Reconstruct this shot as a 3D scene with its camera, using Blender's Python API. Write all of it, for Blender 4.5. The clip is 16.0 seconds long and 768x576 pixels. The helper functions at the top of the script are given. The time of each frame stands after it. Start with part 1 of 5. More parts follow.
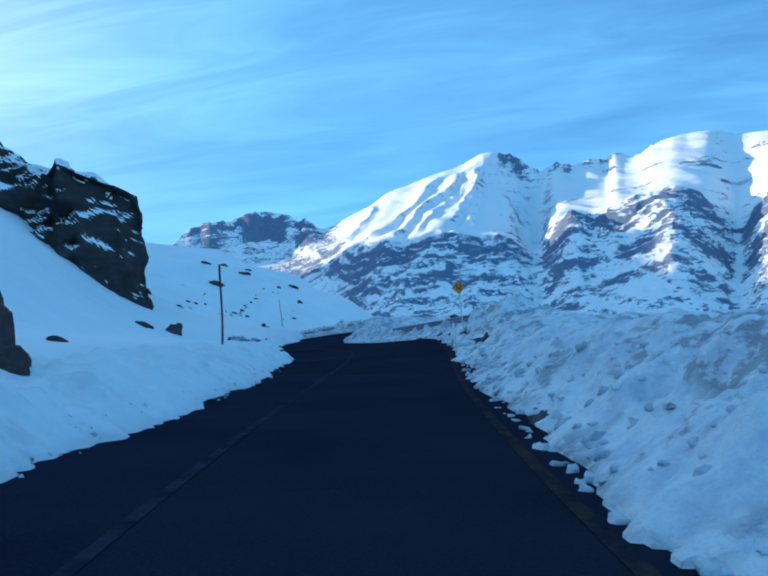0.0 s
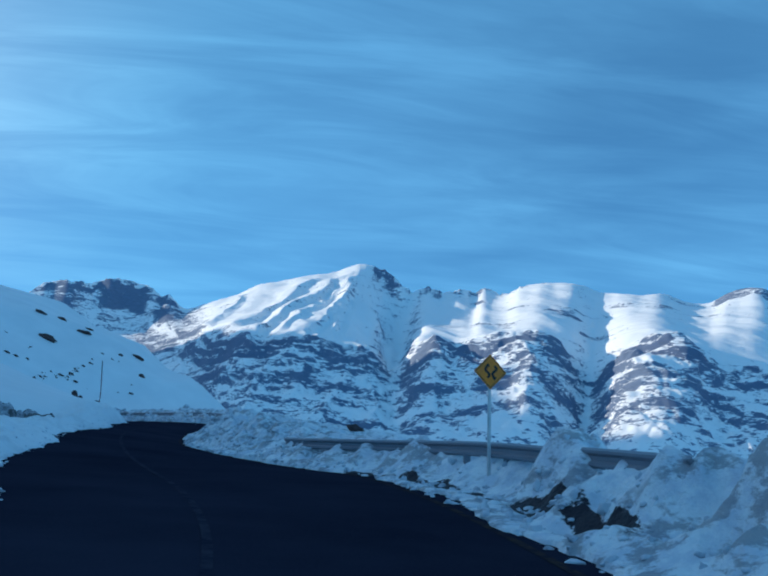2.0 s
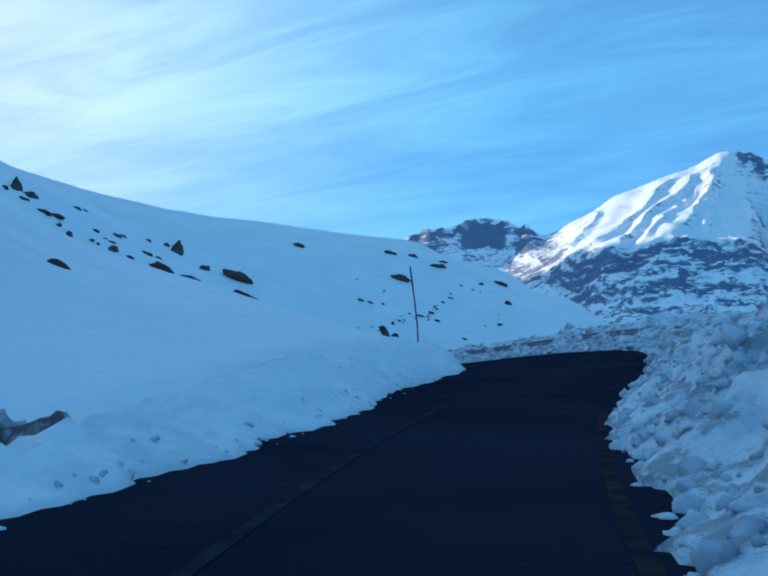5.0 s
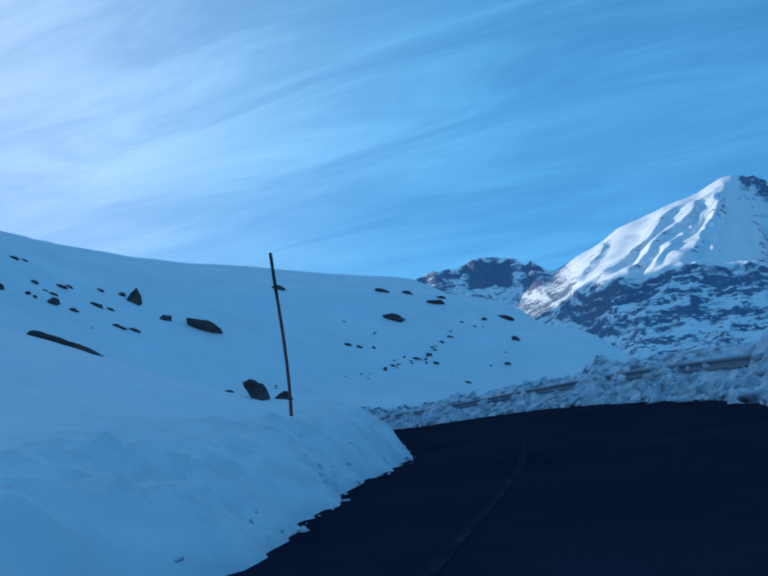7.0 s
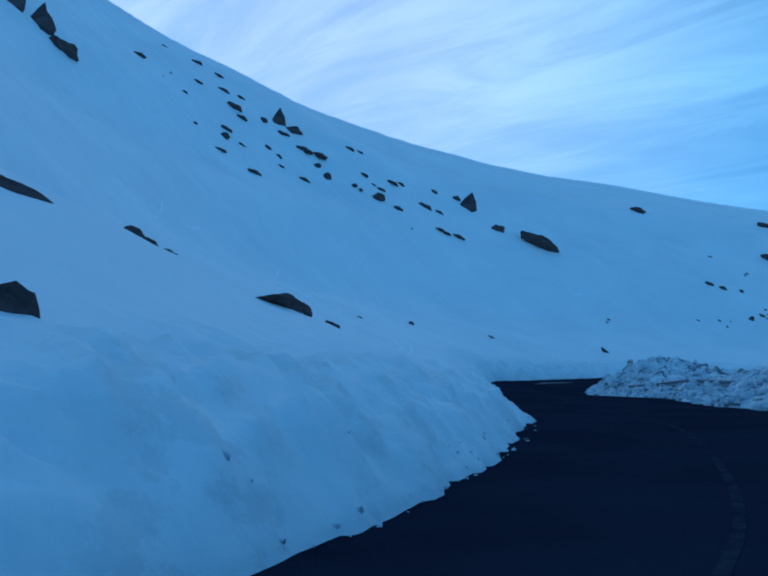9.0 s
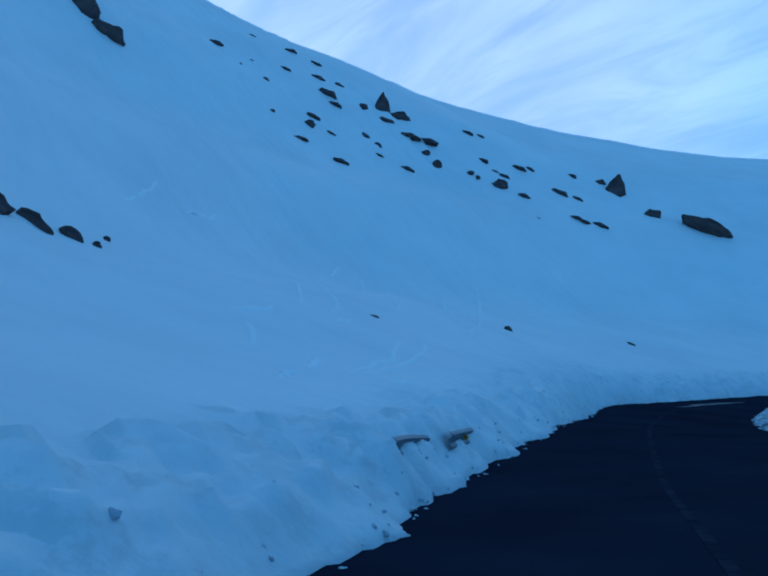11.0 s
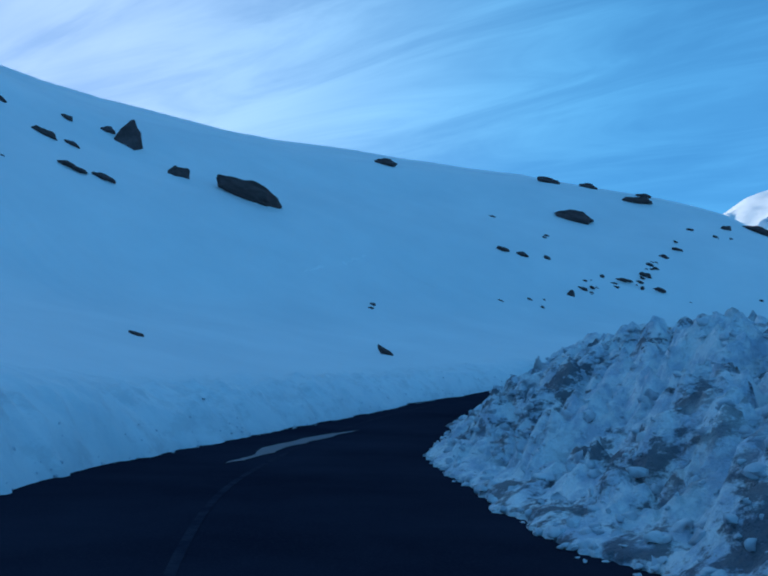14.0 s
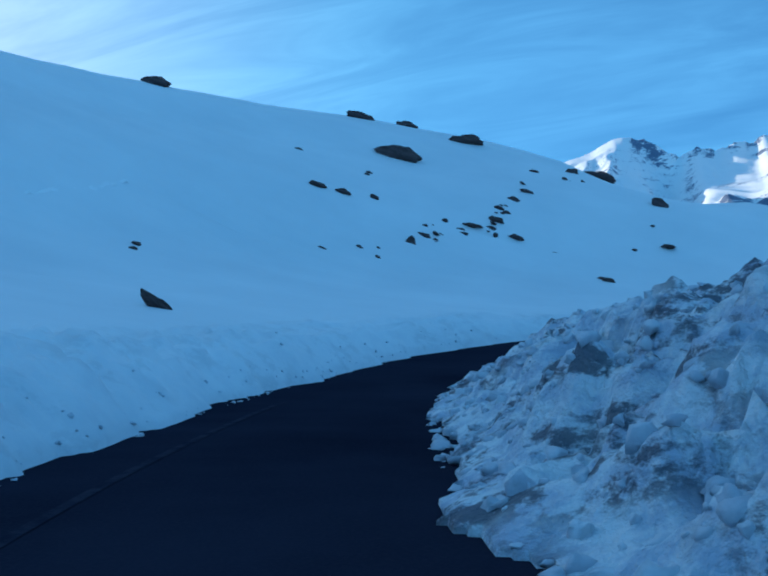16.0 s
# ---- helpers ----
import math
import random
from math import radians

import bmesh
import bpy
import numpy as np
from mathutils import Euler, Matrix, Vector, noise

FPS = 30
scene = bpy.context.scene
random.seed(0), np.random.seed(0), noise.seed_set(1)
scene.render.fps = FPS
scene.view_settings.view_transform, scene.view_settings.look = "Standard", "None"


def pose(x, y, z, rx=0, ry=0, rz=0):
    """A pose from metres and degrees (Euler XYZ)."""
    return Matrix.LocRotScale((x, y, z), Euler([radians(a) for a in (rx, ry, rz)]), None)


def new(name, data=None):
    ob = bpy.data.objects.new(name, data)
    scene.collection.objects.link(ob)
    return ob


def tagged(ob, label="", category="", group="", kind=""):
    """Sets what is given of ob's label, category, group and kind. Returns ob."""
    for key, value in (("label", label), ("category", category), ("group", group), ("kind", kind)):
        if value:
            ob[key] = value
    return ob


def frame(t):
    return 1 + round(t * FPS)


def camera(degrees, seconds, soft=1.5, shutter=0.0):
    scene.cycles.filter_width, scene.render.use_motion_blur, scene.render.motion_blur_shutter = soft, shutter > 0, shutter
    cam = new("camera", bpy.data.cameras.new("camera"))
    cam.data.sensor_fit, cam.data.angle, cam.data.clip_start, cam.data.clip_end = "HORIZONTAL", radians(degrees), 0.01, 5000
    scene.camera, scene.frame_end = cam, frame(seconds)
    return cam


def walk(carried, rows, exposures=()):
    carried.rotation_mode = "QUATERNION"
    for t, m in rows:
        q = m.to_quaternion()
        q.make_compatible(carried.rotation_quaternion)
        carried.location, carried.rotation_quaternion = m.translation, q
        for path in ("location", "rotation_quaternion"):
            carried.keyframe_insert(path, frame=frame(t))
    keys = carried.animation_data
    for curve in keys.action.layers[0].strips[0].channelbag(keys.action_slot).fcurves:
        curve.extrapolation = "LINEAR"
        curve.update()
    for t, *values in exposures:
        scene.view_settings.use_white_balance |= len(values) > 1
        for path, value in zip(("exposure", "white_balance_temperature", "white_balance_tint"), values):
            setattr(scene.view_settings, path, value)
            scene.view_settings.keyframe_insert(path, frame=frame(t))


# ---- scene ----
cam = camera(45.57, 16.0, soft=2.1)
PATH = [
    (0.0, pose(0.003, -0.000, -0.002, 98.007, 2.580, -1.627)),
    (0.5, pose(-0.577, 6.619, 0.737, 101.708, -0.610, -5.892)),
    (1.0, pose(-0.526, 13.125, 1.353, 105.795, -3.044, -9.224)),
    (1.5, pose(-0.424, 19.722, 2.033, 107.491, -4.663, -12.775)),
    (2.0, pose(-0.382, 26.453, 2.787, 104.846, -5.850, -12.136)),
    (2.5, pose(-0.369, 32.573, 3.450, 98.911, -7.194, -3.801)),
    (3.0, pose(-0.492, 38.302, 4.002, 94.378, -7.374, 0.416)),
    (3.5, pose(-0.691, 43.731, 4.497, 94.097, -6.284, 2.522)),
    (4.0, pose(-0.905, 49.073, 5.016, 95.265, -4.304, 5.350)),
    (4.2, pose(-0.954, 51.308, 5.210, 95.850, -3.641, 7.056)),
    (6.3, pose(-1.967, 73.750, 7.581, 102.507, 2.536, 15.554)),
    (6.5, pose(-2.088, 75.802, 7.819, 102.469, 2.713, 14.146)),
    (7.0, pose(-1.961, 80.750, 8.373, 101.755, 3.217, 13.045)),
    (7.5, pose(-1.957, 85.518, 8.939, 100.523, 2.580, 15.254)),
    (8.0, pose(-2.116, 90.281, 9.477, 99.105, -0.042, 19.636)),
    (8.2, pose(-2.092, 91.777, 9.596, 98.299, -1.438, 22.259)),
    (8.5, pose(-1.832, 93.979, 9.795, 97.149, -4.483, 26.853)),
    (9.0, pose(-2.330, 98.824, 10.205, 96.356, -7.190, 35.451)),
    (9.2, pose(-2.761, 100.892, 10.344, 95.558, -7.513, 37.977)),
    (11.3, pose(-10.054, 120.500, 11.515, 96.812, -2.864, 50.192)),
    (11.5, pose(-11.033, 122.296, 11.555, 96.271, -0.668, 51.819)),
    (12.0, pose(-13.904, 126.423, 11.681, 96.008, -2.244, 53.502)),
    (12.5, pose(-16.305, 130.407, 11.812, 96.760, -0.476, 55.401)),
    (12.8, pose(-17.791, 133.201, 11.969, 95.919, -0.998, 52.532)),
    (13.0, pose(-18.996, 134.841, 12.080, 96.110, -0.120, 47.521)),
    (13.2, pose(-20.013, 136.690, 12.179, 96.839, 0.374, 39.804)),
    (13.5, pose(-21.478, 139.690, 12.384, 98.258, -0.025, 26.176)),
    (14.0, pose(-24.253, 144.419, 12.475, 99.486, -1.008, 18.755)),
    (14.5, pose(-26.655, 150.060, 12.703, 99.085, -0.978, 15.836)),
    (15.0, pose(-28.641, 155.635, 13.057, 97.661, -0.571, 11.582)),
    (15.5, pose(-30.344, 160.704, 13.216, 98.300, 0.428, 8.028)),
    (16.0, pose(-31.454, 166.043, 13.614, 98.442, 1.930, 5.188)),
]
walk(cam, PATH, [(0.0, 0.28, 6900, 13), (0.5, 0.04, 6850, 13), (1.5, -0.20, 6800, 11), (2.0, -0.18, 6800, 11), (2.5, -0.02, 6850, 12),
                 (3.0, 0.20, 6900, 13), (4.0, 0.30, 6950, 13), (6.5, -0.30, 6300, 10), (8.5, -0.32, 6000, 10), (9.0, -0.24, 5950, 10), (11.5, -0.24, 5850, 10),
                 (12.0, -0.18, 5900, 10), (13.0, -0.12, 6050, 10), (14.0, -0.28, 6100, 10), (15.0, -0.12, 6200, 10), (16.0, -0.04, 6400, 10)])


# ---------- world, sun, exposure ----------
SUN_AZ, SUN_EL = 72.0, 13.0          # degrees to the left of +y, above the horizon


def make_world():
    w = bpy.data.worlds.new("world")
    w.use_nodes = True
    scene.world = w
    nt = w.node_tree
    N, Lk = nt.nodes, nt.links
    N.clear()
    out = N.new("ShaderNodeOutputWorld")
    bg = N.new("ShaderNodeBackground")
    bg.inputs["Strength"].default_value = 0.12
    sky = N.new("ShaderNodeTexSky")
    sky.sky_type = "NISHITA"
    sky.sun_disc = False
    sky.sun_elevation = radians(SUN_EL)
    sky.sun_rotation = radians(-SUN_AZ)
    sky.altitude = 2400
    sky.air_density, sky.dust_density, sky.ozone_density = 1.0, 0.6, 2.0
    # thin cirrus, drawn out into streaks on a flat layer high above
    tc = N.new("ShaderNodeTexCoord")
    sep = N.new("ShaderNodeSeparateXYZ")
    Lk.new(tc.outputs["Generated"], sep.inputs[0])

    def math_node(op, a, b=None, clamp=False):
        n = N.new("ShaderNodeMath")
        n.operation, n.use_clamp = op, clamp
        for i, v in enumerate((a, b)):
            if v is None:
                continue
            if isinstance(v, (int, float)):
                n.inputs[i].default_value = v
            else:
                Lk.new(v, n.inputs[i])
        return n.outputs[0]

    zc = math_node("MAXIMUM", sep.outputs[2], 0.0)
    zc = math_node("ADD", zc, 0.10)
    comb = N.new("ShaderNodeCombineXYZ")
    Lk.new(math_node("DIVIDE", sep.outputs[0], zc), comb.inputs[0])
    Lk.new(math_node("DIVIDE", sep.outputs[1], zc), comb.inputs[1])

    def streaks(scale, stretch, turn, detail, lo, hi, seed):
        mp = N.new("ShaderNodeMapping")
        tm = N.new("ShaderNodeMapping")
        tm.inputs["Rotation"].default_value = (0, 0, radians(turn))
        Lk.new(comb.outputs[0], tm.inputs[0])
        mp.inputs["Scale"].default_value = (scale, scale * stretch, 1)
        mp.inputs["Location"].default_value = (seed, seed * 0.7, seed * 0.3)
        Lk.new(tm.outputs[0], mp.inputs[0])
        no = N.new("ShaderNodeTexNoise")
        no.inputs["Scale"].default_value = 1.0
        no.inputs["Detail"].default_value = detail
        no.inputs["Roughness"].default_value = 0.6
        no.inputs["Distortion"].default_value = 0.9
        Lk.new(mp.outputs[0], no.inputs["Vector"])
        mr = N.new("ShaderNodeMapRange")
        mr.interpolation_type = "SMOOTHSTEP"
        mr.inputs["From Min"].default_value, mr.inputs["From Max"].default_value = lo, hi
        Lk.new(no.outputs["Fac"], mr.inputs["Value"])
        return mr.outputs[0]

    fine = streaks(1.3, 3.8, 12.0, 5.0, 0.33, 0.70, 3.1)
    thread = streaks(3.4, 5.0, 14.0, 5.0, 0.36, 0.66, 5.3)
    broad = streaks(0.40, 2.2, 16.0, 3.0, 0.20, 0.66, 7.7)
    broad = math_node("ADD", math_node("MULTIPLY", broad, 0.72), 0.28)
    cloud = math_node("MULTIPLY", broad, math_node("ADD", math_node("ADD", math_node("MULTIPLY", fine, 0.34), math_node("MULTIPLY", thread, 0.04)), 0.56))
    # the layer is thicker and brighter towards the sun
    dot = N.new("ShaderNodeVectorMath")
    dot.operation = "DOT_PRODUCT"
    Lk.new(tc.outputs["Generated"], dot.inputs[0])
    a, e = radians(58), radians(22)
    dot.inputs[1].default_value = (-math.sin(a) * math.cos(e), math.cos(a) * math.cos(e), math.sin(e))
    glow = N.new("ShaderNodeMapRange")
    glow.interpolation_type = "SMOOTHSTEP"
    glow.inputs["From Min"].default_value, glow.inputs["From Max"].default_value = 0.50, 1.0
    Lk.new(dot.outputs["Value"], glow.inputs["Value"])
    amount = math_node("MULTIPLY", cloud, math_node("ADD", math_node("MULTIPLY", glow.outputs[0], 0.26), 0.64), True)
    haze = math_node("MULTIPLY", glow.outputs[0], 0.10)
    low = math_node("MULTIPLY", math_node("MAXIMUM", math_node("SUBTRACT", 1.0, math_node("MULTIPLY", sep.outputs[2], 2.4)), 0.0), 0.30)
    amount = math_node("ADD", math_node("ADD", amount, haze, True), low, True)
    bright = math_node("ADD", math_node("MULTIPLY", glow.outputs[0], 1.8), 6.3)
    cc = N.new("ShaderNodeCombineColor")
    Lk.new(math_node("MULTIPLY", bright, math_node("ADD", math_node("MULTIPLY", math_node("MULTIPLY", glow.outputs[0], glow.outputs[0]), 1.5), 0.98)), cc.inputs[0])
    Lk.new(math_node("MULTIPLY", bright, 0.97), cc.inputs[1])
    Lk.new(math_node("MULTIPLY", bright, math_node("ADD", math_node("MULTIPLY", glow.outputs[0], -0.25), 1.11)), cc.inputs[2])
    mix = N.new("ShaderNodeMixRGB")
    Lk.new(amount, mix.inputs[0])
    Lk.new(sky.outputs[0], mix.inputs[1])
    Lk.new(cc.outputs[0], mix.inputs[2])
    tint = N.new("ShaderNodeMixRGB")
    tint.blend_type = "MULTIPLY"
    tint.inputs[0].default_value = 1.0
    tint.inputs[2].default_value = (0.285, 1.0, 1.56, 1)
    Lk.new(mix.outputs[0], tint.inputs[1])
    Lk.new(tint.outputs[0], bg.inputs["Color"])
    Lk.new(bg.outputs[0], out.inputs[0])


make_world()
sun_data = bpy.data.lights.new("sun", "SUN")
sun_data.energy, sun_data.angle, sun_data.color = 4.4, radians(0.5), (1.0, 0.92, 0.78)
sun = new("sun", sun_data)
_a, _e = radians(SUN_AZ), radians(SUN_EL)
_dir = Vector((-math.sin(_a) * math.cos(_e), math.cos(_a) * math.cos(_e), math.sin(_e)))
sun.matrix_world = Matrix.Translation((-60, 40, 120)) @ _dir.to_track_quat("Z", "Y").to_matrix().to_4x4()


# ---------- noise on arrays ----------
def _hash(ix, iy, seed):
    h = (ix.astype(np.int64) * 374761393 + iy.astype(np.int64) * 668265263 + seed * 1442695041) & 0xFFFFFFFF
    h = ((h ^ (h >> 13)) * 1274126177) & 0xFFFFFFFF
    return h ^ (h >> 16)


def perlin(x, y, seed=0):
    x, y = np.asarray(x, float), np.asarray(y, float)
    ix, iy = np.floor(x), np.floor(y)
    fx, fy = x - ix, y - iy
    ux, uy = fx * fx * fx * (fx * (fx * 6 - 15) + 10), fy * fy * fy * (fy * (fy * 6 - 15) + 10)

    def corner(dx, dy):
        ang = _hash(ix + dx, iy + dy, seed) / 4294967296.0 * 2 * math.pi
        return np.cos(ang) * (fx - dx) + np.sin(ang) * (fy - dy)

    a = corner(0, 0) * (1 - ux) + corner(1, 0) * ux
    b = corner(0, 1) * (1 - ux) + corner(1, 1) * ux
    return (a * (1 - uy) + b * uy) * 1.5


def fbm(x, y, size, octaves=4, seed=0, gain=0.5):
    total, amp, f = 0.0, 1.0, 1.0 / size
    for k in range(octaves):
        total = total + amp * perlin(x * f + 17.3 * k, y * f - 9.1 * k, seed + k)
        amp, f = amp * gain, f * 2.03
    return total


def ridged(x, y, size, octaves=4, seed=0, gain=0.5):
    total, amp, f = 0.0, 1.0, 1.0 / size
    for k in range(octaves):
        total = total + amp * (1 - 2 * np.abs(perlin(x * f + 5.7 * k, y * f + 3.3 * k, seed + k)))
        amp, f = amp * gain, f * 2.1
    return total


def billow(x, y, size, octaves=3, seed=0, gain=0.5):
    """Rounded clods with sharp creases between them."""
    total, amp, f = 0.0, 1.0, 1.0 / size
    for k in range(octaves):
        total = total + amp * (np.abs(perlin(x * f + 4.1 * k, y * f + 8.3 * k, seed + k)) * 2 - 0.55)
        amp, f = amp * gain, f * 2.17
    return total


def smooth(a, b, v):
    q = np.clip((np.asarray(v, float) - a) / (b - a), 0, 1)
    return q * q * (3 - 2 * q)


def curve_through(knots):
    """A smooth curve y(x) through knots (x, y)."""
    k = np.array(knots, float)
    xs, ys = k[:, 0], k[:, 1]
    s = np.gradient(ys, xs)

    def f(v):
        v = np.clip(np.asarray(v, float), xs[0], xs[-1])
        i = np.clip(np.searchsorted(xs, v) - 1, 0, len(xs) - 2)
        h = xs[i + 1] - xs[i]
        q = (v - xs[i]) / h
        return ((2 * q**3 - 3 * q**2 + 1) * ys[i] + (q**3 - 2 * q**2 + q) * h * s[i]
                + (3 * q**2 - 2 * q**3) * ys[i + 1] + (q**3 - q**2) * h * s[i + 1])

    return f


# ---------- materials ----------
def shader(name):
    m = bpy.data.materials.new(name)
    m.use_nodes = True
    nt = m.node_tree
    return m, nt.nodes, nt.links, nt.nodes["Principled BSDF"]


def ramp(N, Lk, fac, stops):
    r = N.new("ShaderNodeValToRGB")
    r.color_ramp.elements[0].position, r.color_ramp.elements[0].color = stops[0][0], (*stops[0][1], 1)
    r.color_ramp.elements[1].position, r.color_ramp.elements[1].color = stops[-1][0], (*stops[-1][1], 1)
    for p, c in stops[1:-1]:
        r.color_ramp.elements.new(p).color = (*c, 1)
    Lk.new(fac, r.inputs[0])
    return r.outputs[0]


def noise_tex(N, Lk, size, detail=5, rough=0.6, scale=(1, 1, 1), coord="Object", distort=0.0):
    tc = N.new("ShaderNodeTexCoord")
    mp = N.new("ShaderNodeMapping")
    mp.inputs["Scale"].default_value = scale
    Lk.new(tc.outputs[coord], mp.inputs[0])
    n = N.new("ShaderNodeTexNoise")
    n.inputs["Scale"].default_value = 1.0 / size
    n.inputs["Detail"].default_value, n.inputs["Roughness"].default_value = detail, rough
    n.inputs["Distortion"].default_value = distort
    Lk.new(mp.outputs[0], n.inputs["Vector"])
    return n.outputs["Fac"]


def bump_chain(N, Lk, bsdf, pairs):
    last = None
    for h, strength, dist in pairs:
        b = N.new("ShaderNodeBump")
        b.inputs["Strength"].default_value, b.inputs["Distance"].default_value = strength, dist
        Lk.new(h, b.inputs["Height"])
        if last:
            Lk.new(last, b.inputs["Normal"])
        last = b.outputs[0]
    Lk.new(last, bsdf.inputs["Normal"])


def mixed(N, Lk, fac, a, b):
    m = N.new("ShaderNodeMixRGB")
    for i, v in enumerate((fac, a, b)):
        if isinstance(v, tuple):
            m.inputs[i].default_value = (*v, 1)
        elif isinstance(v, float):
            m.inputs[i].default_value = v
        else:
            Lk.new(v, m.inputs[i])
    return m.outputs[0]


def span(N, Lk, v, lo, hi, to_lo=0.0, to_hi=1.0):
    r = N.new("ShaderNodeMapRange")
    r.interpolation_type = "SMOOTHSTEP"
    for k, q in (("From Min", lo), ("From Max", hi), ("To Min", to_lo), ("To Max", to_hi)):
        r.inputs[k].default_value = q
    Lk.new(v, r.inputs["Value"])
    return r.outputs[0]


def times(N, Lk, a, b):
    n = N.new("ShaderNodeMath")
    n.operation = "MULTIPLY"
    for i, v in enumerate((a, b)):
        if isinstance(v, float):
            n.inputs[i].default_value = v
        else:
            Lk.new(v, n.inputs[i])
    return n.outputs[0]


def snow_material():
    m, N, Lk, b = shader("snow")
    big = noise_tex(N, Lk, 9.0, 4)
    base = ramp(N, Lk, big, [(0.3, (0.74, 0.77, 0.80)), (0.7, (0.83, 0.85, 0.87))])
    at = N.new("ShaderNodeAttribute")
    at.attribute_name = "ploughed"
    # ploughed snow is mixed with slush, and with soil in ragged patches
    slush = noise_tex(N, Lk, 0.5, 6, 0.72)
    col = mixed(N, Lk, times(N, Lk, span(N, Lk, slush, 0.40, 0.62), times(N, Lk, at.outputs["Fac"], 0.80)), base, (0.39, 0.47, 0.60))
    grime = noise_tex(N, Lk, 0.75, 7, 0.72, (1, 1, 1.8))
    blot = noise_tex(N, Lk, 3.2, 3, 0.6)
    g = times(N, Lk, span(N, Lk, grime, 0.48, 0.57), span(N, Lk, blot, 0.42, 0.52))
    g = times(N, Lk, g, at.outputs["Fac"])
    col = mixed(N, Lk, times(N, Lk, g, 0.85), col, (0.075, 0.08, 0.105))
    bare = N.new("ShaderNodeAttribute")
    bare.attribute_name = "bare"
    ragged = N.new("ShaderNodeMath")
    ragged.operation = "ADD"
    Lk.new(bare.outputs["Fac"], ragged.inputs[0])
    Lk.new(span(N, Lk, grime, 0.25, 0.75, -0.45, 0.45), ragged.inputs[1])
    col = mixed(N, Lk, span(N, Lk, ragged.outputs[0], 0.42, 0.56), col, (0.030, 0.030, 0.040))
    Lk.new(col, b.inputs["Base Color"])
    b.inputs["Roughness"].default_value = 0.62
    b.inputs["Specular IOR Level"].default_value = 0.10
    rough = times(N, Lk, noise_tex(N, Lk, 0.42, 5, 0.62), at.outputs["Fac"])
    bump_chain(N, Lk, b, [(noise_tex(N, Lk, 1.6, 3, 0.5), 0.30, 0.10), (rough, 0.75, 0.30), (noise_tex(N, Lk, 0.16, 5, 0.6), 0.25, 0.02)])
    return m


def chunk_material():
    m, N, Lk, b = shader("lumpy_snow")
    n1 = noise_tex(N, Lk, 0.8, 5, 0.7)
    col = ramp(N, Lk, n1, [(0.32, (0.74, 0.78, 0.82)), (0.56, (0.52, 0.56, 0.63)), (0.74, (0.22, 0.22, 0.25))])
    Lk.new(col, b.inputs["Base Color"])
    b.inputs["Roughness"].default_value = 0.65
    b.inputs["Specular IOR Level"].default_value = 0.1
    bump_chain(N, Lk, b, [(noise_tex(N, Lk, 0.12, 5, 0.65), 0.5, 0.04)])
    return m


def dirty_snow_material():
    m, N, Lk, b = shader("dirty_snow")
    n1 = noise_tex(N, Lk, 0.7, 6, 0.75, distort=0.8)
    col = ramp(N, Lk, n1, [(0.34, (0.56, 0.59, 0.64)), (0.47, (0.28, 0.30, 0.34)), (0.58, (0.07, 0.07, 0.08))])
    Lk.new(col, b.inputs["Base Color"])
    b.inputs["Roughness"].default_value = 0.8
    bump_chain(N, Lk, b, [(n1, 0.6, 0.15), (noise_tex(N, Lk, 0.09, 4), 0.5, 0.03)])
    return m


def asphalt_material():
    m, N, Lk, b = shader("asphalt")
    grain = noise_tex(N, Lk, 0.03, 3)
    worn = noise_tex(N, Lk, 3.5, 4, 0.6)
    wet = noise_tex(N, Lk, 1.4, 4, 0.6, (1, 0.25, 1))
    a = ramp(N, Lk, worn, [(0.3, (0.0125, 0.0145, 0.0270)), (0.72, (0.0270, 0.0290, 0.0480))])
    c = mixed(N, Lk, span(N, Lk, grain, 0.35, 0.75, 0.0, 0.35), a, (0.038, 0.040, 0.058))
    Lk.new(c, b.inputs["Base Color"])
    Lk.new(span(N, Lk, wet, 0.35, 0.7, 0.82, 1.0), b.inputs["Roughness"])
    b.inputs["Specular IOR Level"].default_value = 0.0
    bump_chain(N, Lk, b, [(grain, 0.4, 0.008)])
    return m


def paint_material(name, colour, worn=0.45):
    m, N, Lk, b = shader(name)
    n1 = noise_tex(N, Lk, 0.35, 6, 0.75)
    f = span(N, Lk, n1, worn - 0.16, worn + 0.16)
    Lk.new(mixed(N, Lk, f, colour, (0.018, 0.020, 0.036)), b.inputs["Base Color"])
    b.inputs["Roughness"].default_value = 0.9
    b.inputs["Specular IOR Level"].default_value = 0.0
    return m


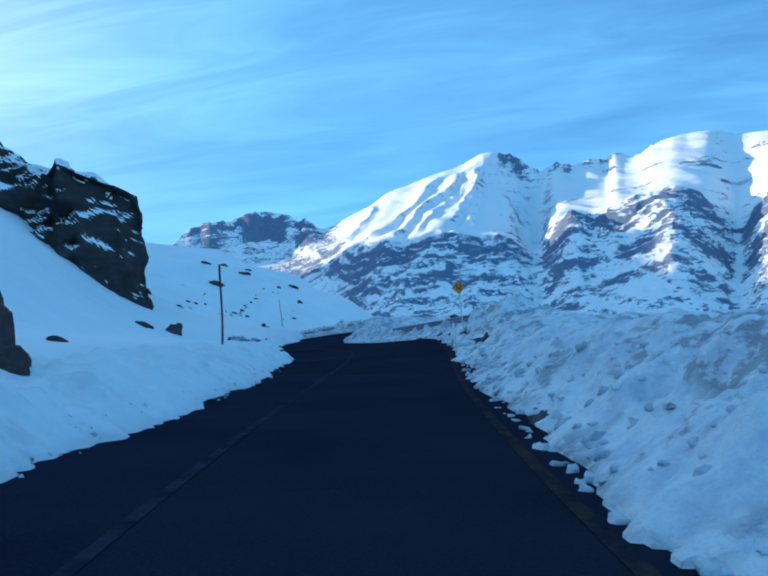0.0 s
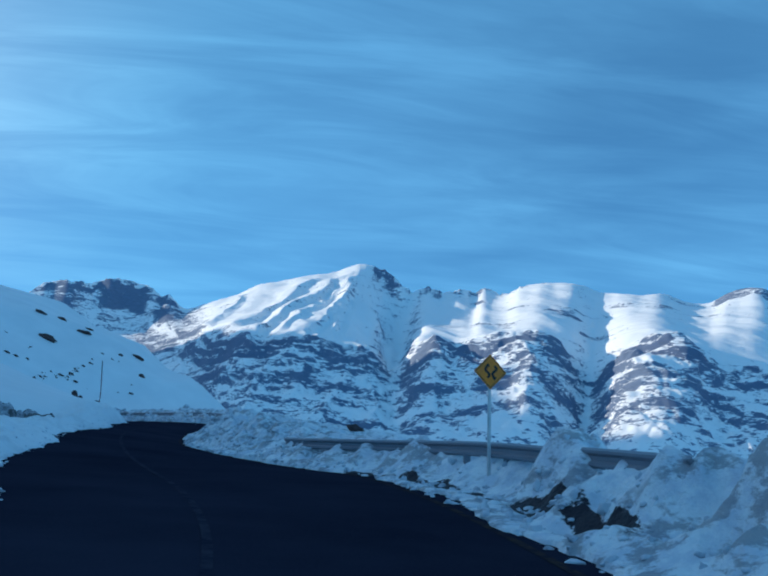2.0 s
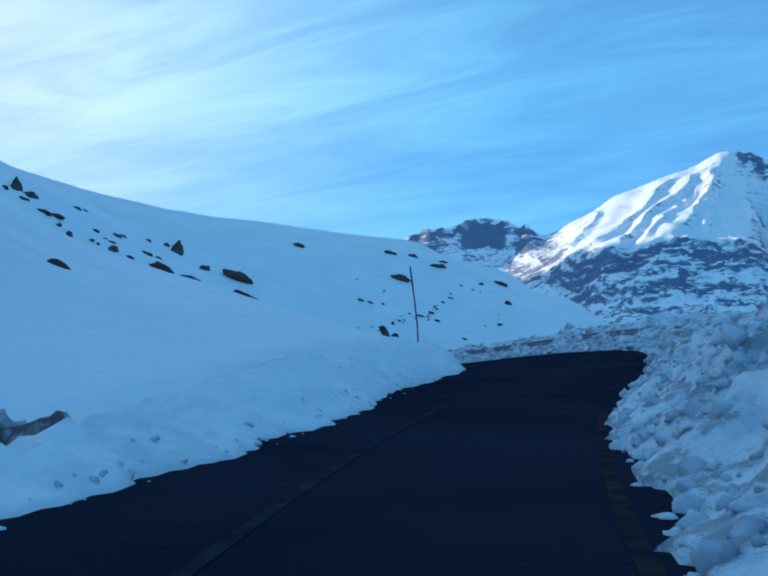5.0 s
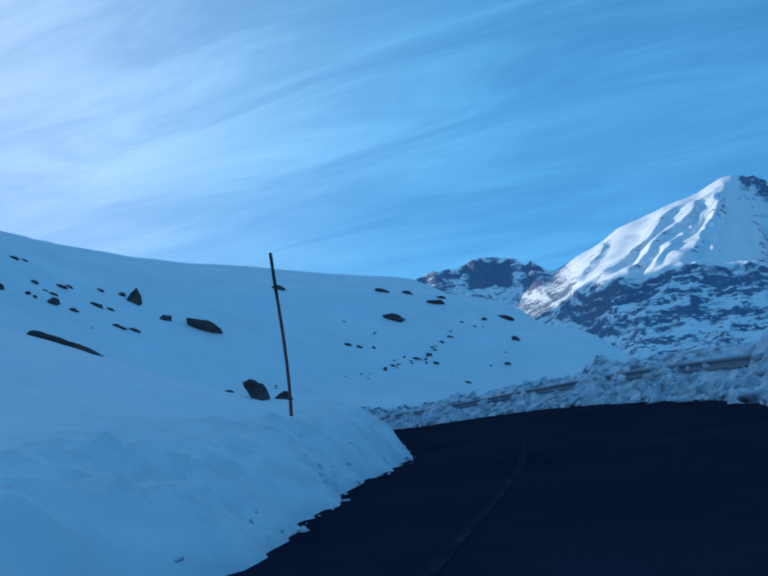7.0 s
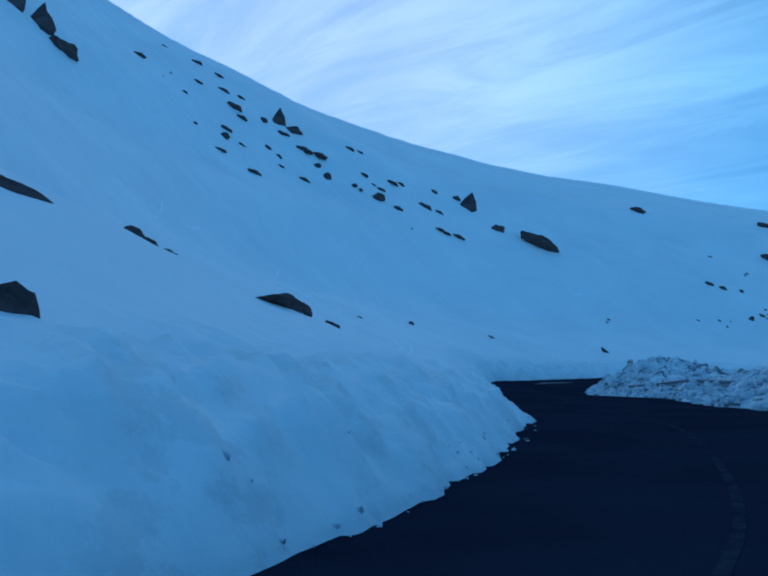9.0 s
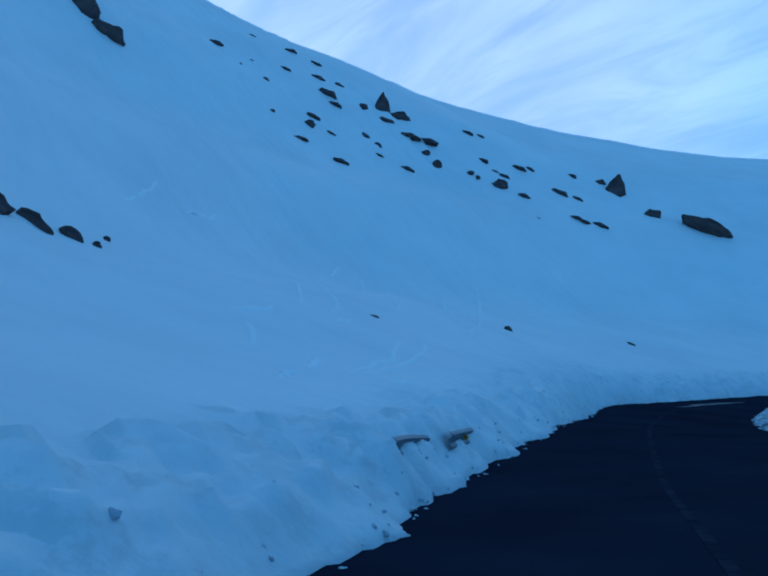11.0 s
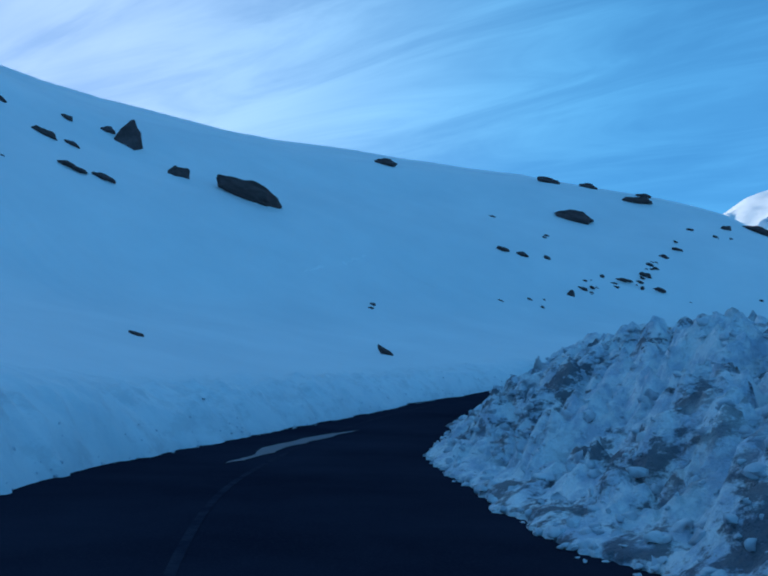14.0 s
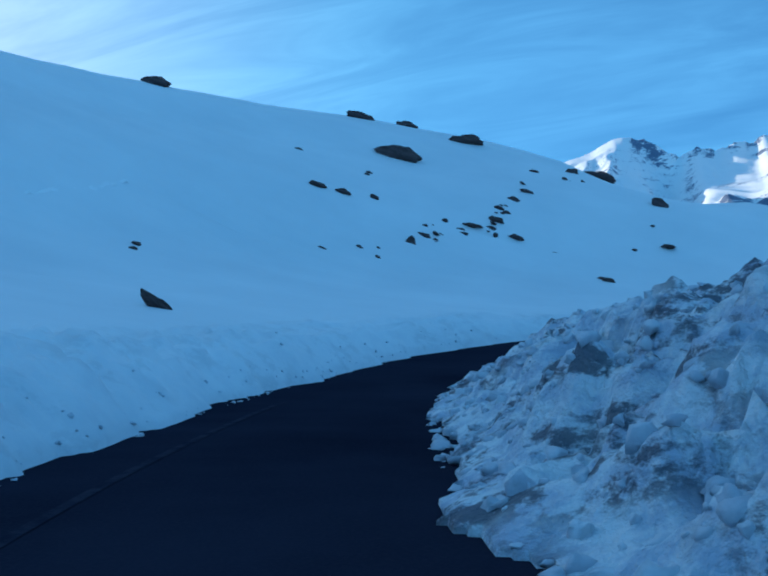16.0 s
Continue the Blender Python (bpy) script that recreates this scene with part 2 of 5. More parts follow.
def rock_material():
    m, N, Lk, b = shader("dark_rock")
    n1 = noise_tex(N, Lk, 1.8, 6, 0.65, (1, 1, 2.2))
    n2 = noise_tex(N, Lk, 0.25, 5, 0.7)
    col = ramp(N, Lk, n1, [(0.30, (0.048, 0.034, 0.038)), (0.52, (0.110, 0.074, 0.080)), (0.75, (0.18, 0.125, 0.125))])
    col = mixed(N, Lk, span(N, Lk, n2, 0.4, 0.7, 0.0, 0.45), col, (0.035, 0.030, 0.030))
    info = N.new("ShaderNodeObjectInfo")
    col = mixed(N, Lk, times(N, Lk, info.outputs["Random"], 0.35), col, (0.09, 0.065, 0.055))
    Lk.new(col, b.inputs["Base Color"])
    b.inputs["Roughness"].default_value = 0.88
    b.inputs["Specular IOR Level"].default_value = 0.02
    bump_chain(N, Lk, b, [(n1, 0.6, 0.25), (n2, 0.7, 0.05)])
    return m


def crag_material():
    """Rock with snow lying on whatever is flat enough."""
    m, N, Lk, b = shader("crag_rock")
    n1 = noise_tex(N, Lk, 3.5, 7, 0.65, (1, 1, 2.4))
    n2 = noise_tex(N, Lk, 0.5, 6, 0.7)
    rock = ramp(N, Lk, n1, [(0.30, (0.034, 0.028, 0.031)), (0.55, (0.062, 0.051, 0.054)), (0.78, (0.100, 0.084, 0.083))])
    geo = N.new("ShaderNodeNewGeometry")
    sep = N.new("ShaderNodeSeparateXYZ")
    Lk.new(geo.outputs["True Normal"], sep.inputs[0])
    wob = N.new("ShaderNodeMath")
    wob.operation = "ADD"
    Lk.new(sep.outputs[2], wob.inputs[0])
    Lk.new(span(N, Lk, n1, 0.25, 0.75, -0.16, 0.16), wob.inputs[1])
    f = span(N, Lk, wob.outputs[0], 0.60, 0.70)
    Lk.new(mixed(N, Lk, f, rock, (0.86, 0.88, 0.90)), b.inputs["Base Color"])
    b.inputs["Roughness"].default_value = 0.85
    b.inputs["Specular IOR Level"].default_value = 0.05
    bump_chain(N, Lk, b, [(n1, 0.7, 0.5), (n2, 0.6, 0.08)])
    return m


def mountain_material():
    """Snow with rock showing on the steep ledges of the strata; the rock's blue imitates haze and shade."""
    m, N, Lk, b = shader("mountain")
    geo = N.new("ShaderNodeNewGeometry")
    sep = N.new("ShaderNodeSeparateXYZ")
    Lk.new(geo.outputs["True Normal"], sep.inputs[0])
    n1 = noise_tex(N, Lk, 80.0, 7, 0.64, (1, 1, 4.2), distort=0.3)
    n2 = noise_tex(N, Lk, 12.0, 6, 0.72, (1, 1, 3.0))
    n3 = noise_tex(N, Lk, 240.0, 4, 0.6)
    at = N.new("ShaderNodeAttribute")
    at.attribute_name = "rocky"

    def add(a, c):
        n = N.new("ShaderNodeMath")
        n.operation = "ADD"
        Lk.new(a, n.inputs[0])
        Lk.new(c, n.inputs[1])
        return n.outputs[0]

    v = add(sep.outputs[2], span(N, Lk, n1, 0.25, 0.75, -0.30, 0.30))
    v = add(v, span(N, Lk, n2, 0.25, 0.75, -0.34, 0.34))
    v = add(v, times(N, Lk, at.outputs["Fac"], -0.35))
    f = span(N, Lk, v, 0.36, 0.50)
    # grey rock tinted blue: distance haze and sky-lit shade put into its colour
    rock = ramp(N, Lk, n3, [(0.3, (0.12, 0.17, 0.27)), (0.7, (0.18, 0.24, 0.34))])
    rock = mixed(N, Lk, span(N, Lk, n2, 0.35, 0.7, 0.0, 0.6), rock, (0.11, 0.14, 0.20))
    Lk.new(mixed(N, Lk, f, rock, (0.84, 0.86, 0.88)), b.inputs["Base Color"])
    b.inputs["Roughness"].default_value = 0.9
    b.inputs["Specular IOR Level"].default_value = 0.1
    bump_chain(N, Lk, b, [(n1, 0.35, 6.0), (n2, 0.3, 1.6)])
    return m


def plain_material(name, colour, rough=0.5, metal=0.0, size=0.4, vary=0.25, wear=(0.08, 0.07, 0.06)):
    m, N, Lk, b = shader(name)
    n1 = noise_tex(N, Lk, size, 6, 0.7)
    dark = tuple(c * (1 - vary) for c in colour)
    c = ramp(N, Lk, n1, [(0.32, dark), (0.6, colour)])
    n2 = noise_tex(N, Lk, size * 0.2, 5, 0.7)
    c = mixed(N, Lk, span(N, Lk, n2, 0.66, 0.8, 0.0, 0.5), c, wear)
    Lk.new(c, b.inputs["Base Color"])
    Lk.new(span(N, Lk, n1, 0.3, 0.7, rough * 0.85, min(1.0, rough * 1.2)), b.inputs["Roughness"])
    b.inputs["Metallic"].default_value = metal
    return m


SNOW, CHUNK, DIRTY = snow_material(), chunk_material(), dirty_snow_material()
ASPHALT = asphalt_material()
LINE = paint_material("worn_white_paint", (0.038, 0.040, 0.058), 0.50)
YELLOW_LINE = paint_material("worn_yellow_paint", (0.055, 0.042, 0.036), 0.50)
SLUSH = plain_material("packed_slush", (0.12, 0.13, 0.16), 0.7, 0, 0.5, 0.5, (0.03, 0.03, 0.03))
ROCK, CRAG, MOUNTAIN = rock_material(), crag_material(), mountain_material()
STEEL = plain_material("galvanised_steel", (0.23, 0.26, 0.31), 0.5, 0.6, 0.5, 0.2, (0.10, 0.11, 0.13))
POST = plain_material("grey_painted_post", (0.62, 0.63, 0.64), 0.5, 0.2)
RED_POLE = plain_material("faded_red_paint", (0.22, 0.030, 0.035), 0.6)
BLACK = plain_material("black_paint", (0.012, 0.012, 0.013), 0.6, 0, 0.2)
YELLOW = plain_material("yellow_sign_sheet", (1.0, 0.23, 0.006), 0.45, 0, 0.5)
WHITE = plain_material("white_sign_sheet", (0.80, 0.80, 0.80), 0.45, 0, 0.5)
RED = plain_material("red_sign_ring", (0.42, 0.02, 0.03), 0.45)
CAR_WHITE = plain_material("white_car_paint", (0.75, 0.76, 0.78), 0.28, 0, 0.6, 0.1)
GLASS = plain_material("dark_window_glass", (0.012, 0.014, 0.016), 0.08, 0, 0.5, 0.2)
LAMP_RED = plain_material("red_lamp_glass", (0.45, 0.02, 0.02), 0.2)
RUBBER = plain_material("black_rubber", (0.02, 0.02, 0.02), 0.8)
ORANGE = plain_material("orange_reflector", (0.75, 0.30, 0.03), 0.35)


# ---------- mesh helpers ----------
def grid_object(name, X, Y, Z, material, attributes=None, flip=False):
    r, c = X.shape
    v = np.stack([X.ravel(), Y.ravel(), Z.ravel()], 1).astype(np.float32)
    i = (np.arange(r - 1)[:, None] * c + np.arange(c - 1)[None, :]).ravel()
    q = np.stack([i, i + 1, i + c + 1, i + c] if not flip else [i, i + c, i + c + 1, i + 1], 1).astype(np.int32)
    me = bpy.data.meshes.new(name)
    me.vertices.add(len(v))
    me.vertices.foreach_set("co", v.ravel())
    me.loops.add(q.size)
    me.loops.foreach_set("vertex_index", q.ravel())
    me.polygons.add(len(q))
    me.polygons.foreach_set("loop_start", np.arange(0, q.size, 4, dtype=np.int32))
    me.polygons.foreach_set("loop_total", np.full(len(q), 4, dtype=np.int32))
    me.update(calc_edges=True)
    me.polygons.foreach_set("use_smooth", np.ones(len(q), dtype=bool))
    for key, a in (attributes or {}).items():
        at = me.attributes.new(key, "FLOAT", "POINT")
        at.data.foreach_set("value", a.ravel().astype(np.float32))
    me.materials.append(material)
    me.validate()
    return new(name, me)


def part(name, bm, material, parent, label="", smooth_shade=False):
    me = bpy.data.meshes.new(name)
    bm.to_mesh(me)
    bm.free()
    me.materials.append(material)
    if smooth_shade:
        me.polygons.foreach_set("use_smooth", [True] * len(me.polygons))
    ob = new(name, me)
    ob.parent = parent
    return tagged(ob, label)


def box(cx, cy, cz, sx, sy, sz, bevel=0.0, m=None):
    bm = bmesh.new()
    bmesh.ops.create_cube(bm, size=1)
    bmesh.ops.scale(bm, vec=(sx, sy, sz), verts=bm.verts)
    bmesh.ops.translate(bm, vec=(cx, cy, cz), verts=bm.verts)
    if bevel:
        bmesh.ops.bevel(bm, geom=list(bm.edges), offset=bevel, segments=2, affect="EDGES", profile=0.5)
    if m is not None:
        bmesh.ops.transform(bm, matrix=m, verts=bm.verts)
    return bm


def tube(points, radius, sides=10):
    """A round bar along points."""
    bm = bmesh.new()
    rings = []
    for k, p in enumerate(points):
        p = Vector(p)
        d = (Vector(points[min(k + 1, len(points) - 1)]) - Vector(points[max(k - 1, 0)])).normalized()
        side = d.orthogonal().normalized()
        up = d.cross(side)
        rings.append([bm.verts.new(p + radius * (side * math.cos(2 * math.pi * j / sides) + up * math.sin(2 * math.pi * j / sides))) for j in range(sides)])
    for a, b in zip(rings, rings[1:]):
        for j in range(sides):
            bm.faces.new((a[j], a[(j + 1) % sides], b[(j + 1) % sides], b[j]))
    bm.faces.new(rings[0][::-1])
    bm.faces.new(rings[-1])
    bmesh.ops.recalc_face_normals(bm, faces=bm.faces)
    return bm


def polygon_plate(outline, y0, y1):
    """A flat plate whose outline lies in x and z, from y0 to y1."""
    bm = bmesh.new()
    a = [bm.verts.new((x, y0, z)) for x, z in outline]
    b = [bm.verts.new((x, y1, z)) for x, z in outline]
    bm.faces.new(a)
    bm.faces.new(b[::-1])
    for j in range(len(a)):
        k = (j + 1) % len(a)
        bm.faces.new((a[k], a[j], b[j], b[k]))
    bmesh.ops.recalc_face_normals(bm, faces=bm.faces)
    return bm


# ---------- the road's line and the lie of the land ----------
road_x = curve_through([(-60, 4), (-30, 1.5), (0, 0), (20, -0.45), (40, -0.6), (51, -1), (74, -1.95), (86, -2.0), (94, -2.1), (101, -2.9),
                        (110, -5.6), (120.5, -10), (130, -16.1), (140, -21.7), (150, -26.5), (160, -30.1), (168, -32.1), (176, -33.1), (183, -33.1),
                        (190, -31.9), (197, -29.2), (204, -24.5), (210, -17), (215, -6), (221, 12), (228, 36), (240, 70)])
road_z = curve_through([(-60, -7), (-30, -4.4), (0, -1.3), (20, 0.75), (40, 2.85), (51, 3.92), (74, 6.3), (86, 7.68), (94, 8.5), (101, 9.05),
                        (110, 9.65), (120.5, 10.2), (130, 10.5), (140, 11.05), (150, 11.24), (156, 11.72), (162, 12.08), (168, 12.59), (174, 13.15), (180, 13.75), (187, 14.55), (195, 15.62), (204, 16.85), (214, 17.97), (240, 20)])
edge_left = curve_through([(-60, -3), (8, -2.7), (15, -2.2), (24, -1.75), (32, -1.95), (39, -2.1), (44, -3.1), (56, -3.4), (62, -3.5), (71, -2.7),
                           (80, -2.75), (88, -2.85), (96, -3.3), (104, -2.9), (116, -2.75), (130, -2.6), (139, -2.7), (146, -3.3), (150, -3.64), (156, -4.42), (162, -4.32), (168, -3.29), (174, -2.54), (180, -2.37), (187, -2.28), (195, -2.69), (204, -2.93), (214, -2.81), (240, -3.0)])
edge_right = curve_through([(-60, 3), (6, 1.95), (15, 2.6), (33, 4.1), (44, 4.6), (48, 4.5), (51.5, 3.3), (54, 2.9), (58, 2.1), (63, 1.2), (69, 1.15),
                            (75, 1.5), (82, 2.4), (92, 3.4), (110, 4.6), (130, 4.8), (142, 4.6), (147, 3.4), (152, 2.4), (156.5, 1.95), (160, 1.65), (163, 1.55),
                            (167, 1.45), (171, 1.48), (178, 1.3), (188, 1.2), (198, 1.6), (240, 3.0)])
camber = curve_through([(-60, 0), (22, 0), (34, 0.05), (45, 0.085), (54, 0.05), (62, 0), (76, 0), (90, 0.06), (102, 0.13), (120, 0.15), (135, 0.11), (148, 0.03), (158, 0), (164, -0.005), (172, -0.027), (180, -0.052), (240, -0.053)])
bank_right = curve_through([(-60, 1.4), (5, 1.4), (10, 1.25), (18, 1.05), (28, 0.98), (34.5, 0.92), (36.8, 0.74), (44, 0.72), (50, 0.80), (55, 0.95), (64, 1.35), (72, 1.4),
                            (80, 1.15), (90, 1.0), (110, 1.0), (130, 1.0), (144, 1.1), (151, 2.0), (158, 2.35), (168, 2.4), (175, 1.7), (184, 1.25), (195, 1.2), (240, 1.4)])
slope_profile = curve_through([(0, 0), (0.6, 0.55), (1.4, 0.95), (2.6, 1.15), (5, 1.6), (10, 2.7), (15, 4), (20, 6.2), (30, 14.32), (40, 21), (50, 29.33), (58, 32.84), (66, 37.02), (78, 42.97), (100, 45.58), (150, 49.97), (500, 60)])
spur_height = curve_through([(-120, 65.95), (-62, 50.98), (-50, 47.95), (-38, 45.77), (-21, 40.7), (-10, 34.61), (-3, 34.67), (7, 26.8), (16, 17.79), (30, 2), (60, -25), (400, -120)])

near_bank = curve_through([(-60, 0.8), (10, 0.78), (38, 0.7), (47, 0.55), (60, 0.4), (74, 0.62), (82, 0.85), (90, 0.95), (103, 1.25), (116, 1.1), (124, 0.85), (136, 0.85), (145, 1.35), (155, 1.65), (166, 1.3), (190, 1.1), (240, 1.0)])
_ys = np.arange(-60, 232, 0.75)
_tx, _ty = np.gradient(road_x(_ys), _ys), np.ones_like(_ys)
_len = np.hypot(_tx, _ty)
LINE_P = np.stack([road_x(_ys), _ys], 1)
LINE_N = np.stack([_ty / _len, -_tx / _len], 1)      # to the right


def road_frame(x, y):
    """Arc position on the road's line (as its y) and offset to the right."""
    x, y = np.asarray(x, float).ravel(), np.asarray(y, float).ravel()
    yy, uu = np.empty_like(x), np.empty_like(x)
    for s in range(0, len(x), 20000):
        e = slice(s, s + 20000)
        dx, dy = x[e, None] - LINE_P[None, :, 0], y[e, None] - LINE_P[None, :, 1]
        k = (dx * dx + dy * dy).argmin(1)
        ax, ay = x[e] - LINE_P[k, 0], y[e] - LINE_P[k, 1]
        n = LINE_N[k]
        along = ax * -n[:, 1] + ay * n[:, 0]
        yy[e] = _ys[k] + along / _len[k]
        u = ax * n[:, 0] + ay * n[:, 1]
        uu[e] = np.sign(u) * np.hypot(ax, ay)
    return np.clip(yy, -60, 240), uu


def bare_amount(yy, dr):
    """Where the plough has scraped the verge down to gravel, 0 to 1."""
    out = np.zeros_like(yy)
    for py, pd, half, wide in ((39.4, 0.85, 1.0, 0.30), (45.6, 0.45, 1.2, 0.17), (43.9, 0.62, 0.9, 0.20), (42.0, 0.75, 0.8, 0.15), (36.9, 0.7, 1.0, 0.18),
                             (32.3, 1.0, 1.2, 0.26), (29.6, 0.9, 0.9, 0.20), (47.9, 0.02, 1.2, 0.15), (12.0, 0.24, 0.6, 0.20)):
        out = np.maximum(out, np.exp(-((yy - py) / half) ** 4 - ((dr - pd) / wide) ** 4))
    return out


def ground_height(x, y):
    """Height of the snow, and how far it has been ploughed up, 0 to 1."""
    shape = np.shape(x)
    x, y = np.ravel(x).astype(float), np.ravel(y).astype(float)
    yy, u = road_frame(x, y)
    rz = road_z(yy) + camber(yy) * np.clip(u, -3, 8)
    jag = 0.16 * fbm(x, y, 1.3, 3, 11) + 0.22 * fbm(x, y, 4.5, 2, 12)
    dl = edge_left(yy) - u + jag
    dr = u - edge_right(yy) + jag * 1.3
    z = rz - 0.35
    ploughed = np.zeros_like(x)
    # uphill side
    left = dl > 0
    pull = 1.8 * smooth(186, 197, yy) * smooth(7, 16, dl) * (1 - smooth(30, 50, dl)) - 3.0 * (1 - smooth(180, 188, yy)) * smooth(32, 40, dl) * (1 - smooth(50, 60, dl))
    h = slope_profile(np.maximum(dl, 0) + pull) * (1 + (near_bank(yy) - 1) * (1 - smooth(8, 20, dl))) + (0.10 * fbm(x, y, 1.6, 3, 5) + 0.13 * billow(x, y, 0.6, 3, 6)) * smooth(0.1, 0.8, dl) * (1 - smooth(2.0, 4, dl))
    h = h + smooth(4, 14, dl) * (0.30 * fbm(x, y, 17, 3, 21) + 0.02 * fbm(x, y, 4.2, 2, 22)) + smooth(30, 60, dl) * 0.9 * fbm(x, y, 45, 2, 23)
    h = h + (0.32 - 0.04 * smooth(130, 132, yy)) * np.exp(-((dl - 1.0) / 0.8) ** 2) * smooth(126.0, 128.0, yy) * (1 - smooth(134.5, 137, yy)) * (1 + 0.5 * fbm(x, y, 0.9, 3, 24))
    more = 1 + 0.10 * (1 - smooth(165, 200, y)) * smooth(50, 90, dl)
    crag_rise = 0.24 * np.clip(dl - 8, 0, 24) * smooth(44, 62, yy) * (1 - smooth(84, 92, yy))
    far_crest = -1.6 * smooth(188, 198, yy) * smooth(42, 56, dl) * (1 - smooth(-66, -48, x)) + 1.4 * (1 - smooth(172, 186, y)) * smooth(50, 62, dl)
    zl = rz + h * more + crag_rise + far_crest
    # a swell under the long slab, dips by the marker pole and the grubby heap
    for hx, hy, reach, tall in ((-23.0, 112.0, 5.5, 0.7), (-23.5, 104.0, 7.0, 1.0), (-15.6, 113.6, 3.6, 0.15), (-7.8, 97.7, 3.4, -0.42), (-7.3, 66.8, 4.6, -0.95), (-16.8, 102.6, 4.6, -0.35)):
        zl = zl + tall * np.exp(-((x - hx) ** 2 + (y - hy) ** 2) / reach ** 2) * smooth(0.8, 2.5, dl)
    # the brow above the boulder field, with a hollow on either side
    for hx, hy, reach, tall in ((-103.0, 190.0, 14.0, 2.3), (-93.0, 217.0, 10.0, -1.3), (-98.0, 165.0, 9.0, -1.2), (-33.0, 240.0, 20.0, -0.83), (-42.0, 205.0, 14.0, 0.40)):
        zl = zl + tall * np.exp(-((x - hx) ** 2 + (y - hy) ** 2) / reach ** 2)
    top = spur_height(x) + 0.22 * np.clip(y - 252, 0, 78) * np.interp(x, (-48, -34, -20, -8, 6), (1, 0.58, 0.72, 0.61, 0)) + 0.5 * fbm(x, y, 30, 2, 31)
    k = 3.0
    zl = np.where(y > 185, -k * np.log(np.exp(-np.clip(zl, -200, 200) / k) + np.exp(-np.clip(top, -200, 200) / k)), zl)
    z = np.where(left, zl, z)
    ploughed = np.where(left, (1 - smooth(1.2, 2.8, dl)) * 0.13, ploughed)
    # valley side
    right = dr > 0
    b = bank_right(yy)
    wide = 1.2 + (0.75 + 0.6 * smooth(140, 156, yy)) * b
    wx, wy = x + 0.22 * fbm(x, y, 1.5, 2, 47), y + 0.22 * fbm(x, y, 1.5, 2, 48)
    lump = 0.36 * fbm(x, y, 2.8, 2, 41) + 0.56 * 0.62 * np.tanh(billow(wx, wy, 1.3, 3, 43, 0.45) / 0.62)
    rough = smooth(0.0, 1.2, dr - 1.2 * smooth(27, 31, yy) * (1 - smooth(48, 51, yy))) * (1 - smooth(9, 16, dr)) * np.clip(b / 1.6, 0.25, 1.4) * (0.62 + 0.30 * smooth(50, 58, yy))
    verge_flat = 1.05 * smooth(27, 31, yy) * (1 - smooth(47, 51, yy)) + 0.7 * smooth(49, 51, yy) * (1 - smooth(58, 62, yy))
    drb = np.maximum(dr - verge_flat, 0)
    hr = 0.05 * smooth(0, 0.2, dr) + b * smooth(-0.05, 1, drb / wide) ** 0.85 + lump * rough * 0.8 + 0.15 * billow(wx, wy, 0.55, 2, 46, 0.5) * rough
    hr = hr - b * 0.35 * smooth(1.2, 3.2, dr / wide) + 0.2 * smooth(58, 68, yy) * (1 - smooth(84, 96, yy)) * smooth(3, 9, dr)
    for hy, hd, reach, tall in ((34.0, 2.2, 1.3, 0.85), (36.0, 1.3, 0.9, 0.45), (40.75, 1.95, 0.55, 0.62), (44.0, 2.6, 0.8, 0.20), (47.2, 1.3, 0.8, 0.18), (53.0, 1.2, 1.0, 0.22), (89.0, 1.2, 0.9, 0.30),
                                (95.5, 1.1, 0.8, 0.30), (101.0, 1.2, 1.1, 0.35), (108.0, 1.1, 0.8, 0.30), (114.5, 1.2, 1.0, 0.40), (121.0, 1.1, 0.9, 0.30), (128.0, 1.2, 1.2, 0.35), (137.0, 1.2, 1.0, 0.40)):
        hr = hr + tall * np.exp(-((yy - hy) ** 2 + (dr - hd) ** 2) / reach ** 2) * (1 + 0.8 * fbm(x, y, 0.8, 3, 49))
    hr = hr + (0.34 + 0.24 * (1 - smooth(40, 41.5, yy)) + 0.10 * smooth(45, 48, yy)) * np.exp(-((dr - 1.55 + 0.07 * np.maximum(yy - 43, 0)) / 0.55) ** 2) * smooth(34.5, 36, yy) * (1 - smooth(55, 58, yy)) * (1 + 0.6 * fbm(x, y, 1.1, 3, 50))
    hr = hr * (1 - 0.55 * bare_amount(yy, dr))
    fall = np.maximum(dr - 13, 0)
    zr_ = rz + hr - 0.42 * fall * smooth(0, 25, fall) + smooth(10, 40, dr) * 1.2 * fbm(x, y, 25, 3, 44)
    zr_ = np.maximum(zr_, rz - 70 + 4 * fbm(x, y, 60, 3, 45))
    z = np.where(right, zr_, z)
    ploughed = np.where(right, (1 - smooth(7, 13, dr)) * (0.65 + 0.35 * smooth(100, 140, yy)), ploughed)
    return z.reshape(shape), ploughed.reshape(shape)


def ground_at(x, y):
    z, _ = ground_height(np.array([x]), np.array([y]))
    return float(z[0])


